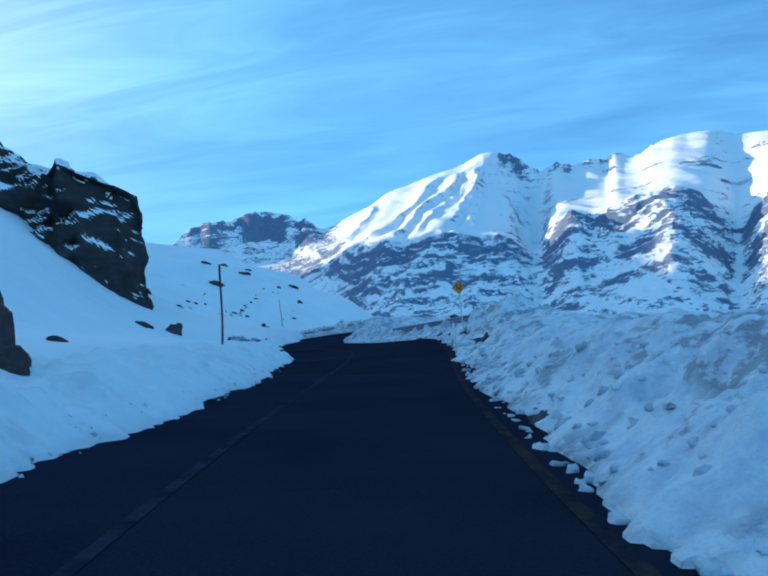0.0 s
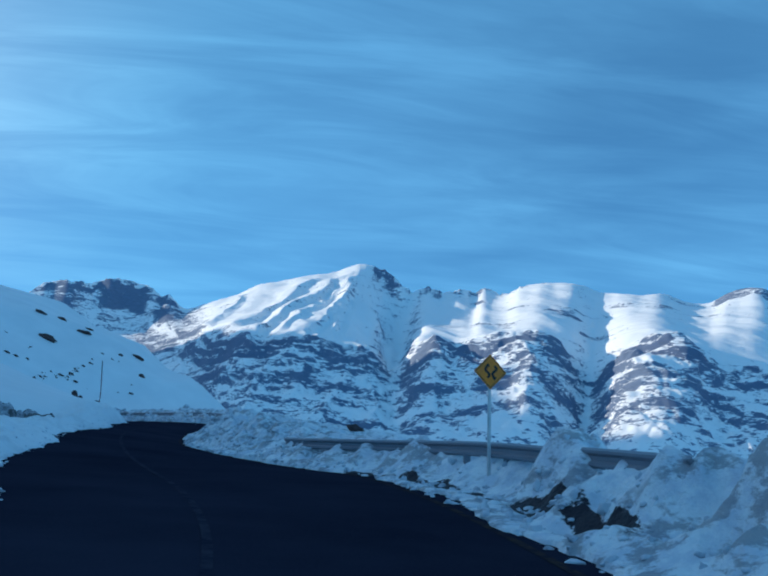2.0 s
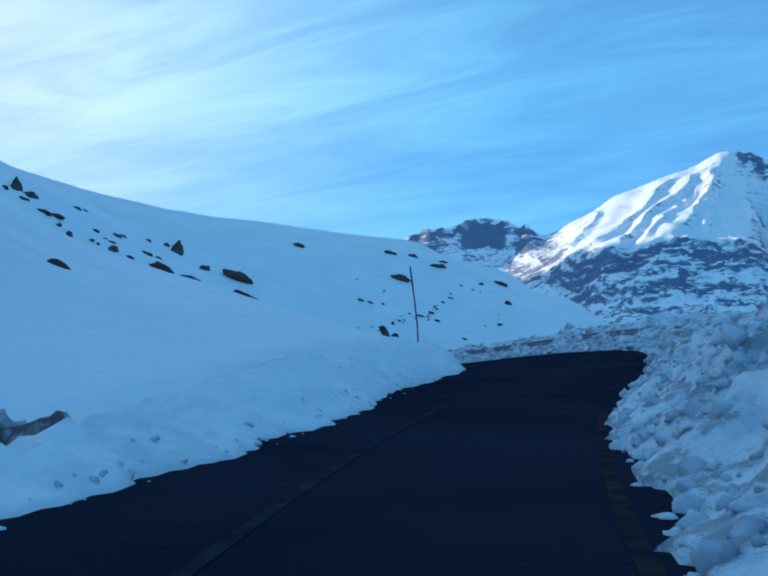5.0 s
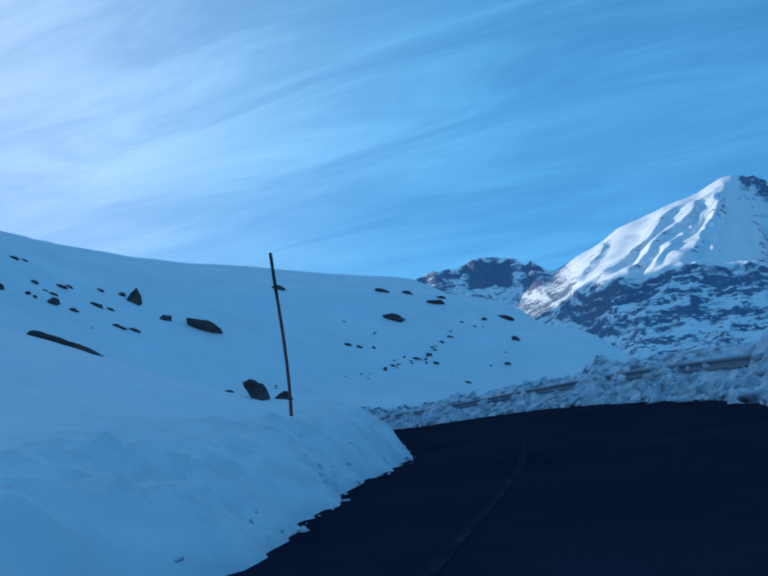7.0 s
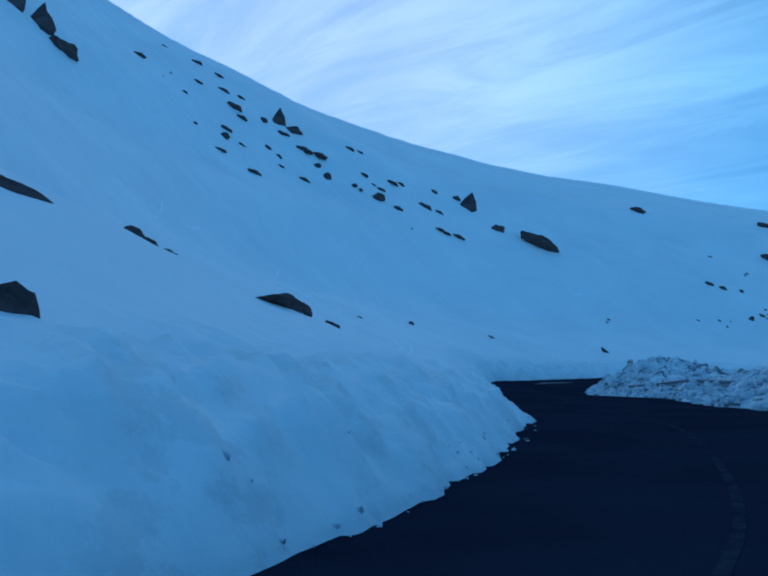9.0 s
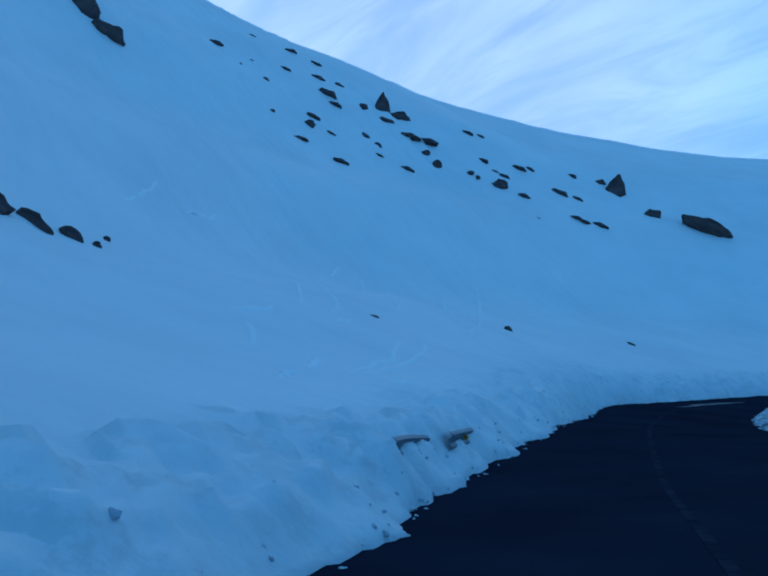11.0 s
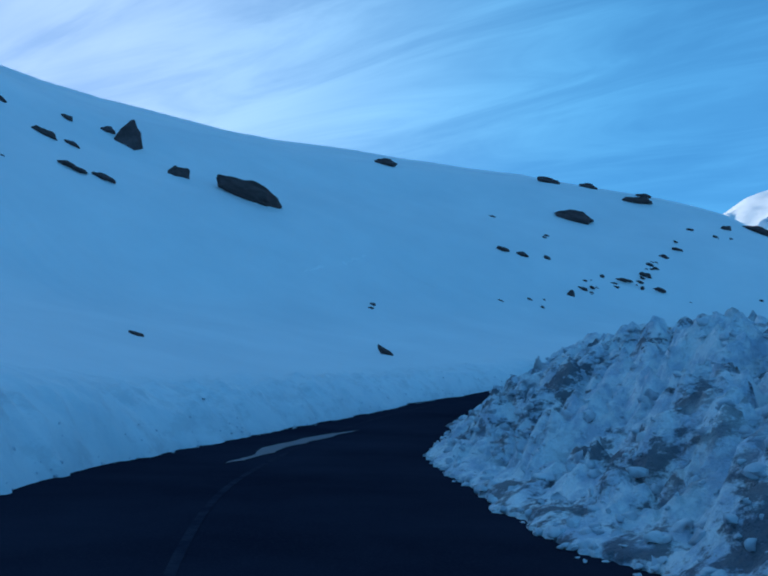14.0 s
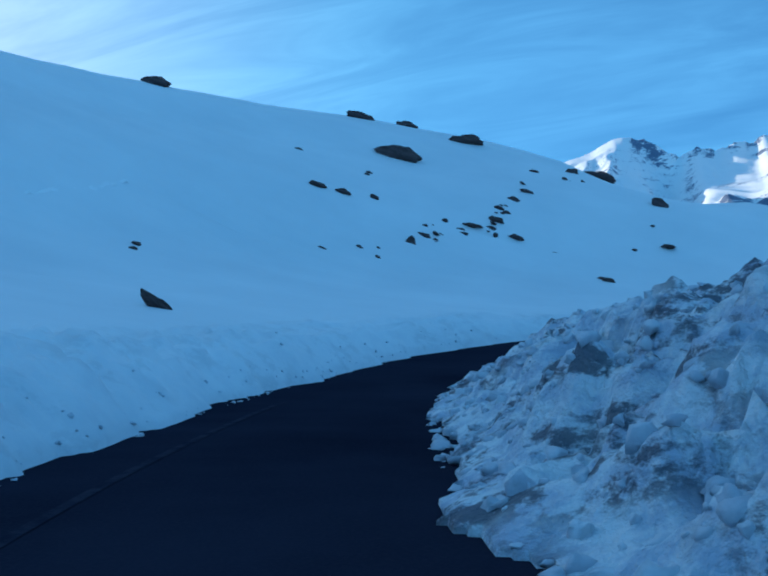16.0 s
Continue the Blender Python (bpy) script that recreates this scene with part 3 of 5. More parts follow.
# ---------- ground and road ----------
rows_y = np.concatenate([np.arange(-55, -4, 1.5), np.arange(-4, 147, 0.14), np.arange(147, 180, 0.085), np.arange(180, 188, 0.2), np.arange(188, 300, 1.2), np.arange(300, 420, 8)])
left_u = -np.concatenate([[420, 330, 260, 210], np.arange(170, 60, -4.0), np.arange(60, 14, -1.5), np.arange(14, 6, -0.8), np.arange(6, 4.6, -0.25)])
right_u = np.concatenate([np.arange(8, 16, 0.45), np.arange(16, 40, 1.5), np.arange(40, 130, 6), [150, 190, 240, 310, 400]])
cols_u = np.concatenate([left_u, np.arange(-4.6, -1.4, 0.11), np.arange(-1.4, 0.9, 0.5), np.arange(0.9, 8, 0.085), right_u])
GU, GY = np.meshgrid(cols_u, rows_y)
GX = road_x(GY) + GU
GZ, GP = ground_height(GX, GY)
_gy, _gu = road_frame(GX, GY)
GB = bare_amount(_gy, _gu - edge_right(_gy))
ground = grid_object("ground", GX, GY, GZ, SNOW, {"ploughed": GP, "bare": GB})
tagged(ground, "snow-covered mountainside with ploughed banks along the road", "ground", kind="structure")


def ribbon(name, u0, u1, y0, y1, material, lift, step=0.5, cols=2, wobble=0.0, taper=False):
    """A strip that lies along the road between two offsets, each a number or a curve over y."""
    ys = np.arange(y0, y1 + step / 2, step)
    a = u0(ys) if callable(u0) else np.full_like(ys, u0)
    b = u1(ys) if callable(u1) else np.full_like(ys, u1)
    if taper:
        q = np.clip(np.minimum(ys - ys[0], ys[-1] - ys) / (0.35 * (ys[-1] - ys[0])), 0, 1) ** 0.7
        mid = (a + b) / 2
        a, b = mid + (a - mid) * q, mid + (b - mid) * q
    if wobble:
        a = a + wobble * fbm(ys, ys * 0 + 3, 1.7, 3, 71)
        b = b + wobble * fbm(ys, ys * 0 + 9, 1.3, 3, 72)
    q = np.linspace(0, 1, cols)
    U = a[:, None] * (1 - q) + b[:, None] * q
    tx = np.gradient(road_x(ys), ys)
    ln = np.hypot(tx, 1)
    X = road_x(ys)[:, None] + U / ln[:, None]
    Y = ys[:, None] - U * (tx / ln)[:, None]
    Z = road_z(ys)[:, None] + camber(ys)[:, None] * np.clip(U, -3, 8) + lift
    return grid_object(name, X, Y, Z, material)


road = ribbon("road", lambda y: edge_left(y) - 1.2, lambda y: edge_right(y) + 1.5, -50, 216, ASPHALT, 0.0, 0.5, 9)
tagged(road, "dark bare asphalt mountain road between snow banks", "road", kind="structure")


# ---------- mountains ----------
skyline = curve_through([(-40, 9), (-25, 9.5), (-16, 10), (-11.2, 11.3), (-10.5, 12.0), (-9.7, 12.4), (-7.7, 12.65), (-6.1, 13.2), (-4.9, 13.1), (-3.8, 12.9),
                         (-3.3, 12.55), (-3.0, 12.7), (-2.5, 12.45), (-1.8, 12.0), (-1.2, 12.2), (0.3, 12.9), (1.5, 13.45), (2.4, 14.05), (3.9, 14.55), (6.1, 15.25), (7.2, 15.5),
                         (8.3, 16.0), (9.05, 16.27), (9.9, 16.22), (10.8, 15.95), (11.4, 15.6), (12.2, 15.0), (12.7, 14.87), (13.3, 15.22), (14.5, 15.0), (16.1, 15.27), (16.7, 15.12),
                         (17.2, 15.5), (17.9, 15.28), (18.8, 15.27), (19.6, 15.7), (20.3, 15.9), (21.8, 16.1), (23.3, 16.05), (24.6, 15.65), (27, 15.5), (28.8, 15.6), (29.3, 15.4),
                         (31.3, 15.2), (32.3, 15.75), (33.9, 16.08), (34.4, 16.0), (35.6, 15.0), (38, 14.4), (44, 13.5), (60, 12), (80, 10)])
shelf = curve_through([(-40, 7), (-8, 9.6), (-5.8, 10.0), (-3.8, 10.15), (-2, 10.4), (0.1, 10.75), (1.6, 10.9), (3.2, 10.45), (5, 11.15), (7.5, 11.0), (9.4, 11.15), (11.3, 10.9),
                       (12.4, 10.5), (13.2, 11.2), (14.4, 11.6), (15.7, 11.4), (17.5, 12.05), (18.8, 12.0), (20.6, 12.4), (21.9, 12.15), (23.4, 11.4), (24.5, 10.5), (25.2, 11.0),
                       (26.7, 11.9), (28, 12.4), (30.2, 12.4), (31.7, 12.0), (33.6, 11.3), (38, 10.6), (45, 10), (80, 8)])


def build_mountains():
    az = np.concatenate([np.arange(-40, -13, 0.5), np.arange(-13, 38, 0.055), np.arange(38, 80, 0.6)])
    q = np.concatenate([np.linspace(0, 0.30, 20, endpoint=False), np.linspace(0.30, 0.58, 120, endpoint=False), np.linspace(0.58, 1.0, 130), [1.02, 1.05, 1.1, 1.2]])
    A, Q = np.meshgrid(az, q)
    sky, she = skyline(A), shelf(A)
    far_left = 1 - smooth(-2.2, 0.2, A)                      # the separate, steeper peak behind the col
    r_shelf = 1850 + 880 * (1 - smooth(-5.5, 3.5, A))
    r_top = 2700 + 130 * (1 - smooth(-4, 3, A)) + 90 * fbm(A * 0.2, A * 0 + 1, 1, 3, 81)
    low = 3.0
    R = np.where(Q < 0.30, 420 + (1250 - 420) * Q / 0.30,
                 np.where(Q < 0.58, 1250 + (r_shelf - 1250) * ((Q - 0.30) / 0.28),
                          r_shelf + (r_top - r_shelf) * np.clip((Q - 0.58) / 0.42, 0, 1)))
    R = R + np.maximum(Q - 1, 0) * 3000
    c = np.clip((Q - 0.30) / 0.28, 0, 1)
    t = np.clip((Q - 0.58) / 0.42, 0, 1)
    E = np.where(Q < 0.30, -6 + (low + 6) * (Q / 0.30) ** 1.2, np.where(Q < 0.58, low + (she - low) * c ** 0.92, she + (sky - she) * (t ** 0.95)))
    E = E - np.maximum(Q - 1, 0) * 40
    X0, Y0 = R * np.sin(np.radians(A)), R * np.cos(np.radians(A))
    Z = R * np.tan(np.radians(E))
    main = 1 - far_left
    # strata: the cliffs step up in ledges that dip a little
    dip = 0.045 * X0 + 30 * fbm(X0, Y0, 420, 3, 91)
    step = 30.0
    ph = (Z + dip) / step + 0.9 * fbm(X0, Y0, 230, 3, 92) + 0.4 * fbm(X0, Y0, 60, 3, 94)
    fr = ph - np.floor(ph)
    terr = (np.floor(ph) + smooth(0.40, 0.90, fr)) * step
    cliff = smooth(0.27, 0.36, Q) * (1 - smooth(0.55, 0.62, Q))
    Z = Z + (terr - ph * step) * cliff * 0.55 * (0.3 + 0.7 * main)
    # gullies in the cliffs
    Z = Z + cliff * (17 * ridged(X0, Y0 * 0.35, 150, 4, 93, 0.42) - 6) * (0.4 + 0.6 * main)
    up = smooth(0.0, 0.12, t) * (1 - smooth(0.90, 1.0, t)) * (Q > 0.58)
    wave = 0.30 * fbm(X0, Y0, 260, 4, 101)
    B = A + wave
    # the horn: a sharp crest that drops straight down, its far flank falling away into a gully
    face = -20 * np.clip(B - (8.95 - 0.5 * smooth(0.5, 0.0, t)), 0, 1.7) * (1 - smooth(11.0, 14.5, B))
    # beyond the gully: a hollow under the toothed crest, then broad open snowfields with three rounded spurs
    face = face - 13 * smooth(12.0, 14.8, B) * (1 - smooth(15.0, 19.5, B)) * smooth(0.25, 0.6, t)
    face = face + 7 * np.exp(-((B - 22.0) / 2.4) ** 2)
    spur = 25.9 + 3.2 * (0.75 - t)
    face = face + 20 * np.exp(-((B - spur) / 2.5) ** 2)
    face = face + 14 * np.exp(-((B - 33.5) / 2.6) ** 2)
    Z = Z + up * face * main
    # ribs on the sunny flank run down to the left; each is steep on its lee side
    for at_foot, reach, tall, wide_l, wide_r in ((0.4, 6.3, 17, 1.1, 0.55), (2.3, 6.6, 24, 1.2, 0.60), (3.9, 6.0, 13, 0.8, 0.45), (5.6, 5.2, 20, 1.0, 0.50), (7.2, 2.6, 14, 0.7, 0.40), (-0.9, 3.0, 12, 0.9, 0.5)):
        off = B + 0.25 * fbm(X0, Y0, 70, 3, 107) - (at_foot + reach * t ** 0.85)
        rib = np.where(off < 0, np.exp(-(off / wide_l) ** 2), np.clip(1 - off / wide_r, 0, 1) ** 1.2)
        Z = Z + up * (1 - smooth(0.72, 0.95, t)) * tall * rib * main * (1 - smooth(8.4, 9.2, B))
    Z = Z + up * (5 * ridged(X0 * 0.9 + Y0 * 0.4, Y0 * 0.25 - X0 * 0.1, 120, 3, 95, 0.4) + 8 * fbm(X0, Y0, 320, 2, 96)) * main
    # lit knolls at the foot of the horn's far flank
    for ka, kt, wa, wt, tall in ((10.2, 0.36, 0.55, 0.16, 26), (11.6, 0.30, 0.40, 0.14, 16), (12.9, 0.10, 0.8, 0.10, 20)):
        Z = Z + (Q > 0.58) * tall * np.exp(-((B - ka) / wa) ** 2 - ((t - kt) / wt) ** 2)
    gully = 12.2 - 0.5 * (1 - t)
    Z = Z - smooth(0.40, 0.66, Q) * (1 - smooth(0.90, 1.0, Q)) * 34 * np.exp(-((A - gully) / 0.9) ** 2)
    gully = 24.0 + 0.8 * (1 - c)
    Z = Z - smooth(0.32, 0.45, Q) * (1 - smooth(0.58, 0.70, Q)) * 13 * np.exp(-((A - gully) / 1.6) ** 2)
    # round buttresses
    for mid, wide, tall in ((20.0, 2.8, 34), (28.2, 3.0, 38), (15.4, 1.9, 24), (5.0, 3.4, 14)):
        Z = Z + cliff * tall * np.exp(-((A - mid) / wide) ** 4)
    crest = np.exp(-((Q - 1.0) / 0.02) ** 2)
    teeth = smooth(9.3, 10.5, A) * (1 - smooth(19.5, 20.5, A))
    Z = Z + crest * 6 * fbm(A, A * 0 + 5, 0.5, 4, 98) * (0.2 + 0.7 * far_left + 0.9 * teeth)
    Z = Z + (1.0 + 2.5 * cliff + 1.5 * far_left * smooth(0.62, 0.7, Q)) * fbm(X0, Y0, 45, 3, 99) * smooth(0.2, 0.3, Q) * (1 - smooth(0.97, 1.0, Q))
    # where the rock is bare: bands that follow the shelf, the far peak, the crest's teeth
    below = she - E + 0.30 * fbm(A, E, 1.6, 4, 102) + 0.35 * fbm(A, E, 4.0, 2, 103)
    deep = smooth(-1.0, 1.0, fbm(A, E, 2.2, 3, 104)) * 2
    band = (smooth(0.10, 0.35, below) * (1 - smooth(1.3, 2.1, below)) * 1.0 + smooth(2.4, 2.7, below) * (1 - smooth(3.5, 4.2, below)) * 0.85
            + smooth(4.6, 5.0, below) * (1 - smooth(5.6, 6.4, below)) * 0.7) * np.clip(0.35 + 0.8 * deep, 0, 1)
    band = band + 0.30 * smooth(0.2, 1.0, below) * (1 - smooth(12, 14, A)) + 0.16 * smooth(0.1, 0.5, below) * smooth(11, 14, A)
    band = band * (1 - 0.85 * np.exp(-((A - (12.0 - 0.5 * (1 - c))) / 0.8) ** 2)) * (1 - 0.9 * np.exp(-((A - gully) / 0.7) ** 2))
    band = band * smooth(0.27, 0.33, Q) * smooth(-6.5, -4.5, A + 0.35 * below)
    drop = sky - E + 0.25 * fbm(A, E, 0.9, 4, 105)
    peak = far_left * (smooth(-7.2, -6.6, A) * smooth(0.10, 0.25, drop) * (1 - smooth(1.5, 2.0, drop)) * (1 - 0.8 * np.exp(-((A + 3.9) / 0.35) ** 2))
                       + (1 - smooth(-6.8, -6.2, A)) * smooth(-10.6, -10.2, A) * smooth(0.10, 0.2, drop) * (1 - smooth(0.32, 0.5, drop)))
    tooth = teeth * (1 - smooth(0.15, 0.5, drop)) * smooth(-0.2, 0.35, fbm(A, A * 0 + 2, 1.1, 3, 108) + 0.25)
    knob = smooth(31.2, 31.8, A) * (1 - smooth(35.0, 36, A)) * (1 - smooth(0.7, 1.0, drop)) * 1.0
    bare = smooth(9.6, 10.1, A) * (1 - smooth(11.4, 12.2, A)) * (1 - smooth(0.2, 0.75, drop)) * 0.9
    seams = smooth(13.5, 15, A) * (1 - smooth(31, 33, A)) * smooth(0.66, 0.74, Q) * 0.75 * smooth(0.32, 0.55, fbm(X0 * 0.45, 2.2 * Z + 0.1 * X0, 110, 4, 106))
    rocky = np.clip(band + 1.5 * peak + 1.1 * tooth + 1.5 * knob + 0.8 * bare + 1.5 * seams, 0, 2)
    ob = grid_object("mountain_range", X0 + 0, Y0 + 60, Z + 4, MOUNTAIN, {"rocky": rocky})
    tagged(ob, "snow-covered mountain range with dark layered cliffs", "mountain", kind="structure")


def build_shading_ridge():
    """The higher mountain towards the sun that keeps the valley and the cliffs' foot in shade."""
    ax, ay = -math.sin(radians(SUN_AZ)), math.cos(radians(SUN_AZ))
    s = np.arange(-900, 2900, 40.0)
    v = np.linspace(-1, 1, 41)
    S, V = np.meshgrid(s, v)
    tall = 1022 + 55 * fbm(s, s * 0, 420, 4, 111)
    tall = tall * (1 - 0.55 * smooth(2000, 2900, s)) * smooth(-1600, -500, s)
    L = 3000 + V * 1100 + 60 * fbm(S, V * 400, 300, 3, 112)
    Z = tall[None, :] * (1 - np.abs(V) ** 1.1) + 25 * ridged(S, L, 260, 3, 113) * (1 - np.abs(V)) - 60
    X = ax * L + ay * S
    Y = ay * L - ax * S
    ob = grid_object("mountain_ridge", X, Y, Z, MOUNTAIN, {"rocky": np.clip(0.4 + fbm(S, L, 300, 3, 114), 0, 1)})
    tagged(ob, "high snowy mountain ridge towards the low sun", "mountain", kind="structure")


build_mountains()
build_shading_ridge()


# ---------- rocks ----------
def rock_mesh(seed, rough=0.30, sub=3, peak=0.0):
    rnd = random.Random(seed)
    bm = bmesh.new()
    bmesh.ops.create_icosphere(bm, subdivisions=sub, radius=1)
    off = Vector((rnd.uniform(-50, 50), rnd.uniform(-50, 50), rnd.uniform(-50, 50)))
    for _ in range(7):
        n = Vector((rnd.uniform(-1, 1), rnd.uniform(-1, 1), rnd.uniform(-0.3, 1))).normalized()
        d = rnd.uniform(0.5, 0.8)
        for v in bm.verts:
            h = v.co.dot(n) - d
            if h > 0:
                v.co -= n * h * 0.9
    for v in bm.verts:
        v.co *= 1 + noise.fractal(v.co * 1.7 + off, 1.0, 2.0, 4) * rough
        if peak:
            q = max(0.0, (v.co.z + 0.6) / 1.6)
            v.co.x *= 1 - peak * q
            v.co.y *= 1 - peak * q
            v.co.x += 0.25 * q
    top = max(v.co.z for v in bm.verts)
    wide = max(abs(v.co.x) for v in bm.verts)
    for v in bm.verts:
        v.co.z /= top
        v.co.x /= wide
    me = bpy.data.meshes.new("rock")
    bm.to_mesh(me)
    bm.free()
    me.materials.append(ROCK)
    return me


FLAT_ROCKS = [rock_mesh(s) for s in range(10)]
SMALL_ROCKS = [rock_mesh(s + 40, 0.25, 2) for s in range(6)]
PEAKED_ROCKS = [rock_mesh(s + 70, 0.16, 3, 0.75) for s in range(3)]


def rock(x, y, width, height, k, tip=None, lift=0.0, deep=None):
    """A boulder as wide and high as it shows, lying along the fall of the slope and sunk into it."""
    rnd = random.Random(k * 7 + 3)
    pointed = height > 0.9 * width and width > 1.5
    if pointed:
        me = PEAKED_ROCKS[k % 3]
    else:
        me = (FLAT_ROCKS if width > 1.2 or deep else SMALL_ROCKS)[k % 6]
    ob = new("boulder", me)
    if tip is None:
        lean = rnd.uniform(-4, 6) if pointed else min(rnd.uniform(20, 30), math.degrees(math.atan(0.8 * height / width)))
    else:
        lean = tip
    c, q = math.cos(radians(lean)), math.sin(radians(abs(lean)))
    half = width / 2 / (1 if pointed else c)
    thick = height * 0.62 if pointed else 1.15 * math.sqrt(max((height / 2) ** 2 - (half * q) ** 2, (0.24 * half) ** 2))
    face = math.degrees(math.atan2(-(x + 12), y - 110)) if y > 125 else 38.0
    raised = 0.05 * height if tip is None else lift
    ob.matrix_world = (Matrix.Translation((x, y, ground_at(x, y) + raised)) @ pose(0, 0, 0, 0, lean, face + rnd.uniform(-15, 15))
                       @ Matrix.Diagonal((half * 1.04, deep / 2 if deep else width * rnd.uniform(0.28, 0.42), max(thick, 0.05), 1)))
    if pointed:
        label = "pointed dark brown boulder standing out of the snowy slope"
    elif width > 2:
        label = "large dark brown boulder half buried in snow"
    else:
        label = "small dark brown boulder poking out of the snow"
    tagged(ob, label, "boulder", "boulders on the slope")


far_slope_rocks = [
    (-70.5, 209.5, 3.20, 3.45), (-72.4, 209.3, 1.28, 1.03), (-64.9, 209.1, 1.91, 1.69), (-59.8, 212.4, 5.70, 3.00), (-58.2, 243.7, 3.02, 1.48), (-41.3, 257.5, 3.28, 0.98),
    (-42.0, 259.1, 1.49, 0.54), (-36.4, 259.7, 2.48, 1.67), (-30.6, 256.9, 4.23, 0.65), (-29.7, 260.8, 2.01, 0.61), (-36.4, 245.8, 4.49, 2.43), (-44.5, 239.1, 0.73, 0.34),
    (-41.5, 230.2, 1.57, 0.76), (-39.8, 230.8, 1.22, 0.76), (-37.7, 232.5, 0.82, 0.57), (-38.5, 238.0, 0.54, 0.23), (-44.7, 174.6, 0.67, 0.39), (-46.2, 205.6, 0.38, 0.27),
    (-73.2, 192.0, 1.81, 1.56), (-71.0, 193.4, 1.43, 0.89), (-71.5, 200.1, 2.20, 1.19), (-70.3, 202.1, 1.24, 0.75), (-74.4, 206.2, 1.14, 0.76), (-66.2, 196.4, 1.20, 0.48),
]
far_slope_rocks_more = [
    (-65.4, 197.0, 1.40, 0.64), (-64.7, 198.8, 1.90, 1.05), (-76.0, 198.1, 1.80, 0.81), (-75.8, 199.9, 1.15, 0.64), (-77.3, 193.4, 1.18, 0.66), (-76.0, 190.0, 0.79, 0.54),
    (-74.9, 190.1, 0.62, 0.41), (-75.9, 193.9, 1.08, 0.31), (-74.9, 194.3, 1.37, 0.60), (-82.0, 195.4, 1.41, 0.66), (-81.6, 197.2, 1.04, 0.62), (-66.4, 190.4, 0.34, 0.22),
]
spur_rocks = [
    (-40.0, 221.6, 0.61, 0.21), (-37.9, 224.0, 0.53, 0.32), (-36.3, 225.9, 0.48, 0.23), (-34.8, 227.8, 0.70, 0.84), (-34.0, 229.6, 1.11, 0.59), (-33.9, 230.9, 0.43, 0.32),
    (-32.4, 232.8, 0.62, 0.51), (-30.5, 233.3, 1.65, 0.62), (-28.6, 235.1, 1.25, 0.83), (-28.2, 237.3, 0.79, 0.39), (-26.9, 239.5, 1.21, 0.81), (-25.7, 241.7, 1.26, 0.42),
    (-25.8, 243.7, 0.56, 0.27), (-21.7, 247.2, 0.67, 0.46), (-20.5, 252.1, 1.28, 0.96), (-16.8, 258.6, 3.21, 1.53), (-24.3, 248.7, 0.92, 0.46), (-14.3, 244.4, 1.68, 1.19),
    (-27.1, 233.8, 1.48, 0.74), (-24.4, 233.4, 0.55, 0.38), (-21.5, 229.7, 1.36, 0.63), (-26.1, 233.0, 0.37, 0.30), (-18.2, 236.0, 0.39, 0.31), (-15.9, 239.9, 0.36, 0.21),
]
spur_rocks_more = [
    (-15.4, 237.0, 1.38, 0.32), (-32.3, 230.7, 0.53, 0.25), (-28.8, 233.0, 0.44, 0.40), (-38.6, 237.2, 0.47, 0.21), (-46.5, 206.8, 0.48, 0.29), (-32.7, 230.4, 0.35, 0.18),
    (-36.8, 225.1, 0.26, 0.16), (-28.2, 235.5, 0.30, 0.19), (-20.2, 247.2, 0.54, 0.36), (-34.0, 228.5, 0.41, 0.20), (-28.0, 238.0, 0.40, 0.23), (-31.3, 232.3, 0.80, 0.54),
    (-36.7, 223.5, 0.38, 0.25), (-28.8, 234.5, 0.60, 0.33), (-33.1, 229.1, 0.27, 0.14), (-27.6, 236.9, 0.63, 0.39), (-34.5, 228.8, 0.35, 0.20), (-29.1, 233.7, 0.81, 0.48),
    (-27.8, 236.7, 0.30, 0.22), (-33.3, 231.5, 0.29, 0.18), (-34.2, 228.9, 0.27, 0.17), (-20.6, 253.4, 0.38, 0.24), (-31.1, 231.9, 0.79, 0.54), (-36.1, 227.0, 0.39, 0.20),
]
spur_rocks_small = [
    (-30.3, 233.7, 0.29, 0.19), (-29.8, 233.4, 0.44, 0.29), (-29.3, 233.1, 0.29, 0.15), (-35.4, 225.7, 0.32, 0.19), (-28.5, 236.2, 0.31, 0.15), (-28.0, 236.5, 0.39, 0.23),
    (-33.1, 230.1, 0.56, 0.31), (-27.6, 238.1, 0.40, 0.20), (-32.8, 230.4, 0.35, 0.25), (-33.1, 229.4, 0.42, 0.28), (-21.4, 246.8, 0.36, 0.22),
]
